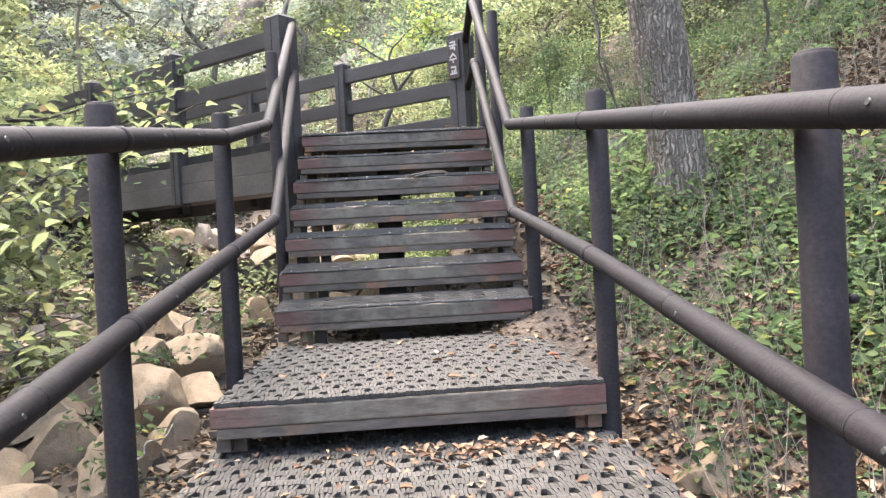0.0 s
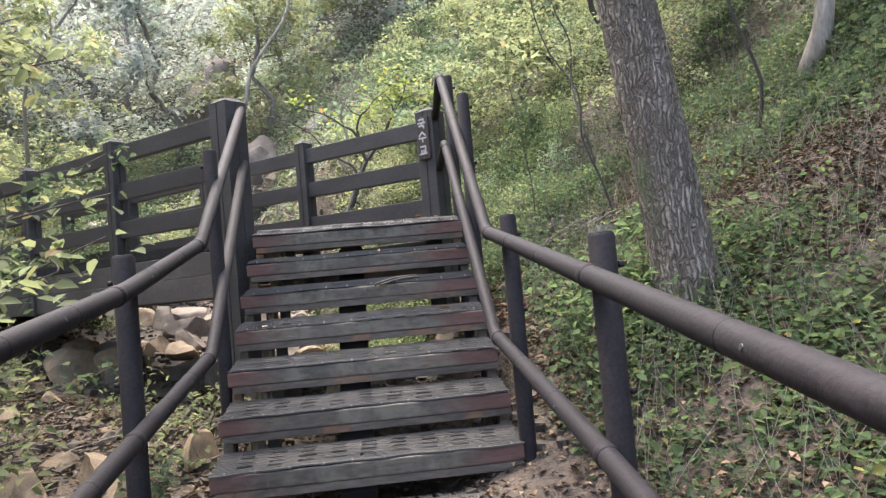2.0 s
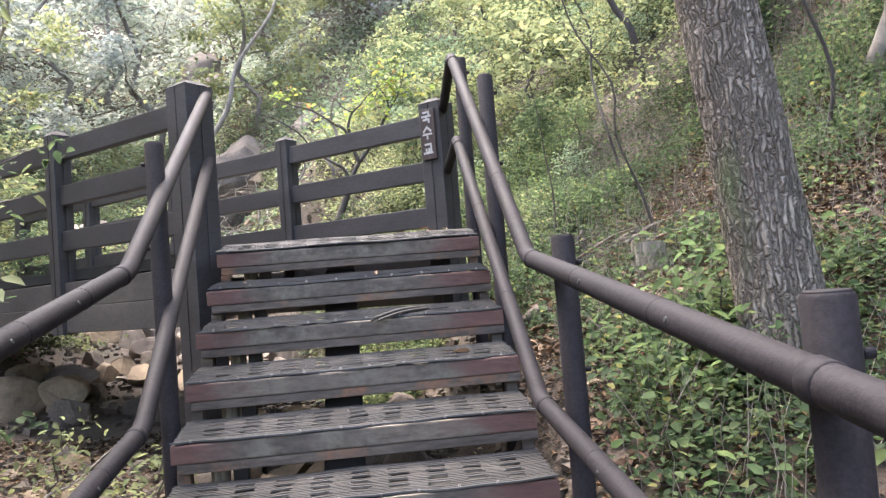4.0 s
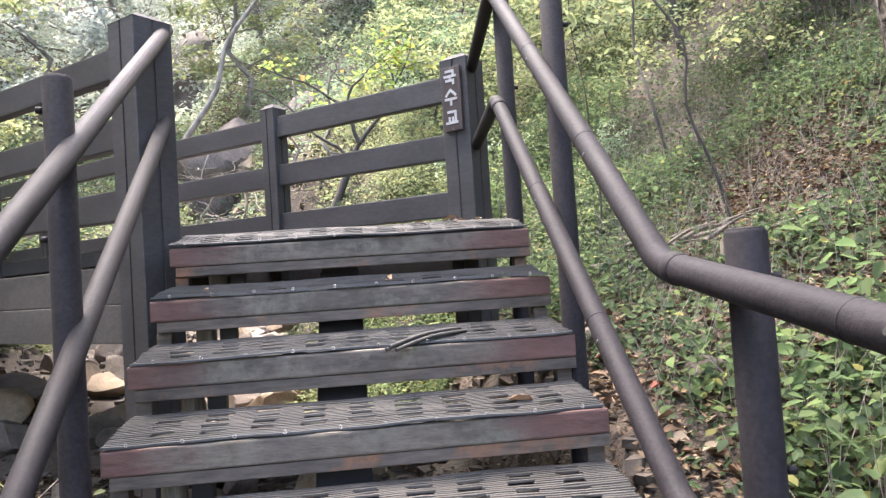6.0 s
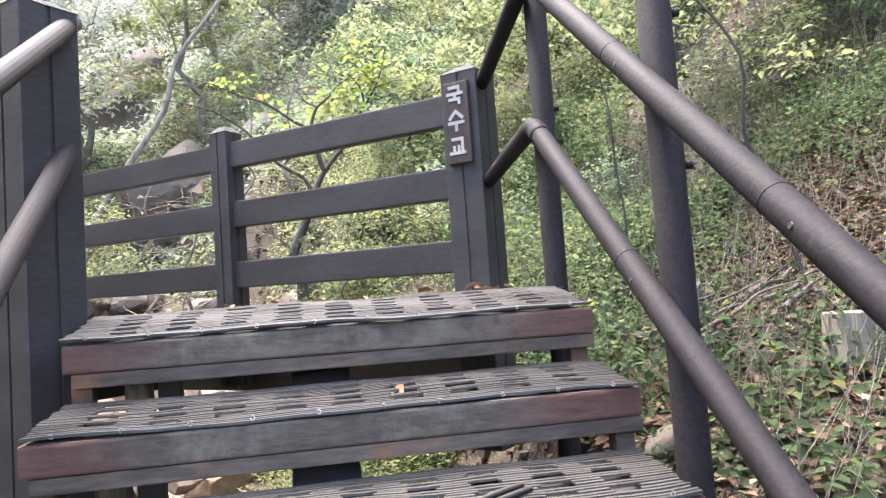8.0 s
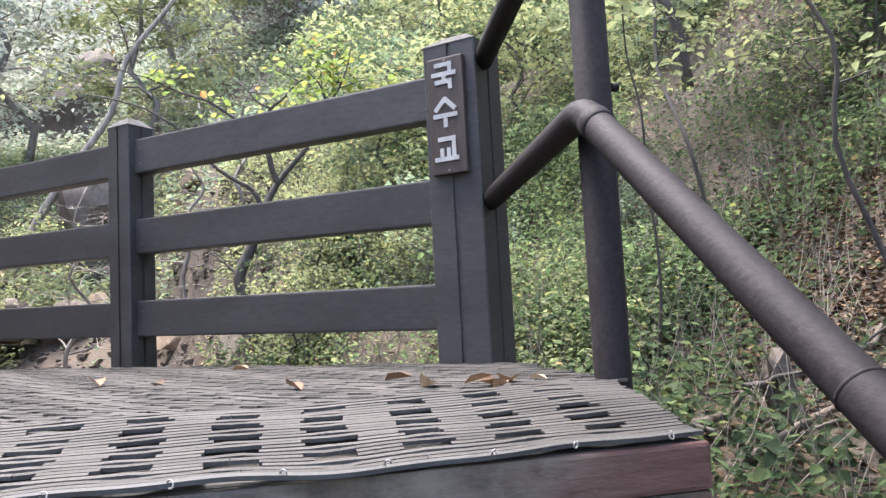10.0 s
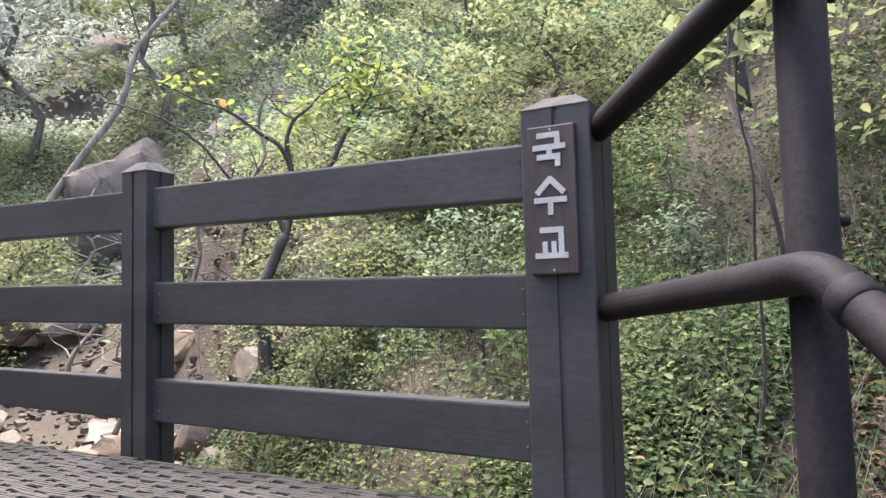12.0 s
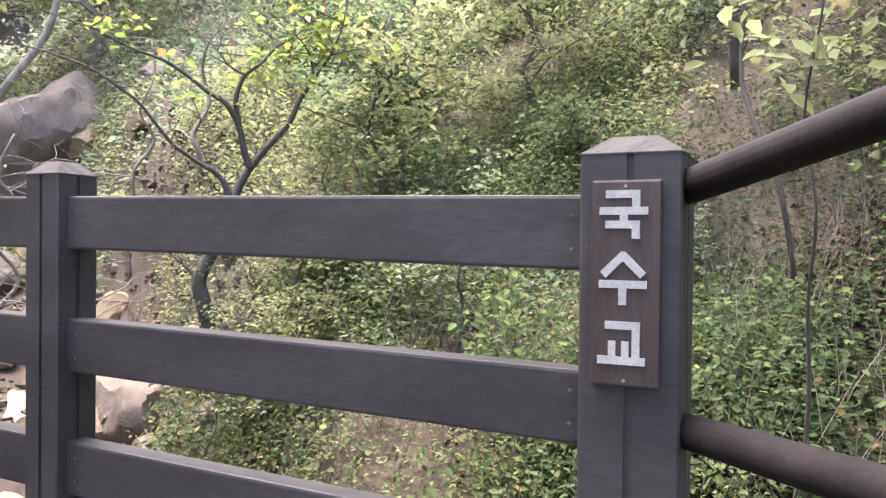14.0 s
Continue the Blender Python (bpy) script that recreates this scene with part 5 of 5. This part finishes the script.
def stems(name, n, xr, yr, tall, thick, mat, label):
    """Thin bare stalks standing and leaning among the plants, three-sided and tapered."""
    x, y = rng.uniform(*xr, n), rng.uniform(*yr, n)
    keep = free(x, y)
    x, y = x[keep], y[keep]
    k = len(x)
    h = rng.uniform(0.3, 1, k) * tall
    lean = rng.normal(0, 0.35, (k, 2)) * h[:, None]
    z = height(x, y)
    bend = rng.normal(0, 0.06, (k, 2)) * h[:, None]
    v = []
    for f, w in ((-0.1, 1.0), (0.5, 0.75), (1.0, 0.3)):
        cx, cy, cz = x + lean[:, 0] * f + bend[:, 0] * (f == 0.5), y + lean[:, 1] * f + bend[:, 1] * (f == 0.5), z + h * f
        for a in (0, 2.094, 4.189):
            v.append(np.stack([cx + math.cos(a) * thick * w, cy + math.sin(a) * thick * w, cz], 1))
    v = np.stack(v, 1).reshape(-1, 3)
    faces = [(9 * q + 3 * r + s, 9 * q + 3 * r + (s + 1) % 3, 9 * q + 3 * r + 3 + (s + 1) % 3, 9 * q + 3 * r + 3 + s) for q in range(k) for r in (0, 1) for s in (0, 1, 2)]
    return tagged(part(name, raw(name, v, faces), mat), label, "stems", kind="stuff")


stems("plant_stems", 2600, (0.95, 5), (3, 10), 0.5, 0.0022, M_PALE_TWIG, "thin dry stems among the plants on the bank")
stems("plant_stems", 700, (-0.9, 1.6), (10, 15), 0.55, 0.0026, M_PALE_TWIG, "thin dry grey stems among the brush on the slope")
stems("plant_stems", 1800, (-0.3, 8), (8.6, 16), 0.6, 0.0028, M_TWIG, "thin dark stems among the brush on the slope")
stems("plant_stems", 900, (-6, -2.6), (2, 13), 0.8, 0.003, M_PALE_TWIG, "thin pale stems on the stream bank")


def rubble(name, n, xr, yr, size, mat, label, seed):
    """Small broken stones, each a rough eight-cornered chip, too many to count."""
    r = np.random.default_rng(seed)
    x, y = r.uniform(*xr, n), r.uniform(*yr, n)
    keep = ~((x > -0.75) & (x < 0.78) & (y < 5.3))
    x, y = x[keep], y[keep]
    k = len(x)
    s = r.uniform(0.35, 1, k) ** 2 * size
    cube = np.array([(a, b_, c) for a in (-1, 1) for b_ in (-1, 1) for c in (-1, 1)], float)
    v = cube[None] * r.uniform(0.35, 1.0, (k, 8, 3)) * s[:, None, None] * np.array([1, 0.8, 0.55])
    a = r.uniform(0, 6.28, k)
    ca, sa = np.cos(a)[:, None], np.sin(a)[:, None]
    v = np.stack([v[..., 0] * ca - v[..., 1] * sa, v[..., 0] * sa + v[..., 1] * ca, v[..., 2] + r.normal(0, 0.2, (k, 1)) * v[..., 0]], -1)
    v += np.stack([x, y, height(x, y) + s * 0.2], 1)[:, None]
    q = ((0, 1, 3, 2), (4, 6, 7, 5), (0, 4, 5, 1), (2, 3, 7, 6), (0, 2, 6, 4), (1, 5, 7, 3))
    faces = [tuple(8 * i + c for c in f) for i in range(k) for f in q]
    return tagged(part(name, raw(name, v.reshape(-1, 3), faces), mat), label, "rubble", kind="stuff")


M_CHIPS = surface("brown_stone_chips", (0.05, 0.038, 0.028), (0.135, 0.102, 0.076), (0.036, 0.03, 0.023), 3, 50, (1, 1, 1), (0.7, 0.95), 0.5, 0.006, (0.56, 0.7), 0, 0.6)
rubble("stream_rubble", 4200, (-3.2, -0.75), (2.2, 8.8), 0.06, M_CHIPS, "brown broken stones and gravel of the stream bed", 1)
rubble("stream_rubble", 900, (-0.9, 0.9), (5.3, 9.0), 0.06, M_CHIPS, "brown broken stones under the stairs", 2)
rubble("stream_rubble", 2600, (-4.5, 0.2), (9.0, 17.0), 0.08, M_CHIPS, "brown broken stones of the upper stream bed", 3)

# shallow water on the flat rock behind the bridge
wx, wy = np.meshgrid(np.linspace(0, 1, 24), np.linspace(9.4, 14.6, 50))
half = 0.42 + 0.13 * np.sin(wy * 2.1) + 0.07 * np.sin(wy * 5.3)
wxx = -1.05 - 0.12 * (wy - 9.4) + 0.25 * np.sin(wy * 0.9) + (wx - 0.5) * 2 * half
wv = np.stack([wxx, wy, height(wxx, wy) + 0.035 + 0.004 * np.sin(wxx * 40 + wy * 23)], -1).reshape(-1, 3)
wf = [(j * 24 + i, j * 24 + i + 1, (j + 1) * 24 + i + 1, (j + 1) * 24 + i) for j in range(49) for i in range(23)]
tagged(part("water", raw("water", wv, wf, True), M_WATER), "thin film of water over brown stream rock", "water", kind="structure")


def litter(name, x, y, z, size, label, mat=DRY):
    pos = np.stack([x, y, z], 1)
    me = leaves(name, pos, rng.uniform(*size, len(pos)), fold=0.55, flat=0.72, width=0.62, fine=len(pos) < 3000, tilt=0.16)
    return tagged(part(name, me, mat), label, "dead leaves", kind="stuff")


x, y = rng.uniform(0.85, 5.5, 34000), rng.uniform(2, 10, 34000)
litter("leaf_litter", x, y, height(x, y) + rng.uniform(0.004, 0.03, 34000), (0.022, 0.055), "dry brown leaves scattered over the bank")
x, y = rng.uniform(-3, -0.8, 7500), 8.6 - 6.0 * rng.uniform(0, 1, 7500) ** 1.9
litter("leaf_litter", x, y, height(x, y) + rng.uniform(0.004, 0.05, 7500), (0.02, 0.05), "dry brown leaves between the stream stones")
x, y = rng.uniform(-0.95, 1.0, 5200), rng.uniform(3.6, 8, 5200)
litter("leaf_litter", x, y, height(x, y) + rng.uniform(0.004, 0.03, 5200), (0.02, 0.05), "dry brown leaves on the soil under the stairs")
x, y = rng.normal(2.7, 0.55, 12000), rng.uniform(5.6, 9.9, 12000)
litter("leaf_litter", x, y, height(x, y) + rng.uniform(0.004, 0.04, 12000), (0.022, 0.05), "thick red-brown leaf litter on bare soil of the bank")
x, y = rng.uniform(-1, 8, 9000), rng.uniform(8.8, 16, 9000)
litter("leaf_litter", x, y, height(x, y) + rng.uniform(0.004, 0.05, 9000), (0.025, 0.055), "dry brown leaves over the slope behind the bridge")
x, y = rng.uniform(0.86, 2.0, 620), rng.uniform(2.7, 4.7, 620)
litter("leaf_litter", x, y, height(x, y) + rng.uniform(0.01, 0.03, 620), (0.045, 0.085), "large curled brown leaves on the bare ground beside the platform", PALE_DRY)
x, y = rng.uniform(0.88, 2.2, 760), rng.uniform(5.4, 7.5, 760)
litter("leaf_litter", x, y, height(x, y) + rng.uniform(0.01, 0.03, 760), (0.04, 0.08), "large curled brown leaves on the bare ground beside the stairs", PALE_DRY)
# leaves blown against the landing's edge
x = np.concatenate([rng.uniform(LEFT, RIGHT, 90), rng.normal(0.35, 0.25, 120)])
y = np.concatenate([rng.uniform(3.2, 3.96, 90), 3.92 - np.abs(rng.normal(0, 0.1, 120))])
keep = (x > LEFT) & (x < RIGHT + 0.02) & (y < 3.965)
litter("fallen_leaves", x[keep], y[keep], -RISE + 0.018 + rng.uniform(0.002, 0.03, keep.sum()), (0.022, 0.052), "curled dry leaves gathered on the lower platform", PALE_DRY)
x, y = np.concatenate([rng.uniform(LEFT + 0.05, RIGHT - 0.05, 26), rng.normal(0.5, 0.1, 14)]), np.concatenate([rng.uniform(4.1, 5.3, 26), rng.uniform(4.4, 5.25, 14)])
litter("fallen_leaves", x, y, np.full(40, 0.022), (0.02, 0.06), "few dry leaves on the landing mat", PALE_DRY)
x, y = np.array([0.42, 0.46, 0.5, 0.53, 0.38, 0.1, -0.2, 0.3, 0.0, -0.4, 0.56]), np.array([7.3, 7.34, 7.28, 7.36, 7.4, 7.6, 7.8, 7.5, 8.2, 8.1, 7.33])
litter("fallen_leaves", x, y, np.full(11, DECK + 0.022), (0.04, 0.08), "few pale dry leaves on the bridge mat", PALE_DRY)
for k, (xs_, st) in enumerate((((0.35, 0.47, 0.52, 0.42), 3), ((0.56, 0.6), 2), ((-0.5, 0.1, 0.15), 5))):
    n_ = len(xs_)
    litter("fallen_leaves", np.array(xs_), FIRST + GO * st + np.array([0.12, 0.16, 0.1, 0.2][:n_]), np.full(n_, RISE * (st + 1) + 0.02), (0.05, 0.09), "single dry leaves on a stair mat", PALE_DRY)

# loose rubber strips on the fifth step
loose = thing("loose_strips", (0.3, FIRST + GO * 4, RISE * 5 + 0.02), "three rubber strips torn loose from the stair mat", "rubber strip")
for dx, dz in ((0.0, 0.004), (0.012, 0.012), (0.03, 0.002)):
    p0 = Vector((0.1 + dx, FIRST + GO * 4 - 0.055 - dx * 0.2, RISE * 5 - 0.004 + dz))
    p1 = Vector((0.34 + dx, FIRST + GO * 4 + 0.1, RISE * 5 + 0.026 + dz))
    pts = [p0.lerp(p1, f) + Z * 0.012 * math.sin(f * math.pi) for f in np.linspace(0, 1, 7)]
    part("strip", tube_mesh("strip", pts, 0.0062, 6), M_MAT, loose)

# tree stump and dead wood on the bank
sx, sy = 1.765, 7.27
sz = ground_z(sx, sy)
stump = thing("stump", (sx, sy, sz), "sawn weathered tree stump among the plants", "stump")
sv, sf = [], []
for j in range(14):
    h = -0.1 + (1.24 - sz + 0.1) * j / 13
    for k in range(48):
        a = 2 * math.pi * k / 48
        r = 0.088 + 0.02 * math.exp(-max(h, 0) * 9) + 0.006 * math.sin(a * 9 + 2 * noise.noise(Vector((math.cos(a), math.sin(a), h * 3)))) + 0.004 * noise.noise(Vector((math.cos(a) * 4, math.sin(a) * 4, h * 4)))
        sv.append((sx + math.cos(a) * r, sy + math.sin(a) * r, sz + h))
for j in range(13):
    for k in range(48):
        sf.append((j * 48 + k, j * 48 + (k + 1) % 48, (j + 1) * 48 + (k + 1) % 48, (j + 1) * 48 + k))
sf.append(tuple(13 * 48 + k for k in range(48)))
part("wood", raw("wood", sv, sf), M_STUMP, stump)
# splintered end of a dead trunk behind the stump
lx, ly = 1.62, 7.95
lz = ground_z(lx, ly)
bv, bf = [], []
for j in range(7):
    for k in range(20):
        a = 2 * math.pi * k / 20
        up_ = j / 6 * (0.2 + 0.07 * noise.noise(Vector((math.cos(a) * 2.5, math.sin(a) * 2.5, 1.0))) + (0.07 * ((k * 7) % 5) / 4 if j == 6 else 0))
        r = 0.04 + 0.015 * noise.noise(Vector((math.cos(a) * 3, math.sin(a) * 3, up_ * 2))) + 0.008 * ((k * 3) % 4) / 3
        bv.append((lx + math.cos(a) * r - 0.25 * up_, ly + math.sin(a) * r, lz - 0.05 + up_))
for j in range(6):
    for k in range(20):
        bf.append((j * 20 + k, j * 20 + (k + 1) % 20, (j + 1) * 20 + (k + 1) % 20, (j + 1) * 20 + k))
bf.append(tuple(6 * 20 + k for k in range(20)))
tagged(part("broken_trunk", raw("broken_trunk", bv, bf), M_UNDER), "splintered brown dead trunk among leaf litter", "dead trunk")
tree("plant", (1.62, 6.15, ground_z(1.62, 6.15)), (1.6, 6.1, ground_z(1.62, 6.15) + 0.34), 0.006, 10, 0.26, 90, 0.085, GREEN_MID, 171, "broad-leaved maple seedling on the leaf litter", "plant", crown_from=0.2, group="bank seedlings", flat=0.55)
tree("plant", (1.35, 4.1, ground_z(1.35, 4.1)), (1.33, 4.1, ground_z(1.35, 4.1) + 0.25), 0.005, 8, 0.2, 40, 0.06, GREEN_MID, 172, "small maple seedling on the leaf litter", "plant", crown_from=0.2, group="bank seedlings", flat=0.55)
rr = random.Random(3)
for k in range(9):
    x, y = rr.uniform(1.25, 2.1), rr.uniform(7.4, 8.1)
    a, L = rr.uniform(-0.6, 0.8), rr.uniform(0.3, 0.8)
    x2, y2 = x + math.cos(a) * L, y + math.sin(a) * L * 0.6
    pts, rad = branchy(rr, (x, y, ground_z(x, y) + rr.uniform(0.02, 0.12)), (x2, y2, ground_z(x2, y2) + rr.uniform(0.02, 0.2)), rr.uniform(0.006, 0.018), 0.003, 5, 0.15)
    tagged(part("dead_branch", tube_mesh("dead_branch", pts, rad, 7), M_UNDER), "dry brown dead branch lying on the leaf litter", "branch", "dead branches")
for k in range(6):
    x, y = rr.uniform(1.25, 2.4), rr.uniform(7.3, 8.6)
    a, L = rr.uniform(0, 6.28), rr.uniform(0.3, 0.9)
    x2, y2 = x + math.cos(a) * L, y + math.sin(a) * L * 0.6
    pts, rad = branchy(rr, (x, y, ground_z(x, y) + rr.uniform(0.02, 0.2)), (max(x2, 0.9), y2, ground_z(max(x2, 0.9), y2) + rr.uniform(0.02, 0.25)), rr.uniform(0.004, 0.014), 0.002, 5, 0.12)
    tagged(part("dead_branch", tube_mesh("dead_branch", pts, rad, 7), M_TWIG), "dry grey dead branch lying on the bank", "branch", "dead branches")
for k in range(14):
    x, y = rr.uniform(-2.7, -1.0), rr.uniform(3.4, 7.0)
    a, L = rr.uniform(0, 6.28), rr.uniform(0.3, 0.8)
    x2, y2 = min(x + math.cos(a) * L, -0.95), y + math.sin(a) * L
    pts, rad = branchy(rr, (x, y, ground_z(x, y) + 0.08), (x2, y2, ground_z(x2, y2) + rr.uniform(0.1, 0.4)), rr.uniform(0.004, 0.01), 0.002, 5, 0.2)
    tagged(part("dead_branch", tube_mesh("dead_branch", pts, rad, 6), M_BARK), "thin dry branch lying across the stream stones", "branch", "dead branches")
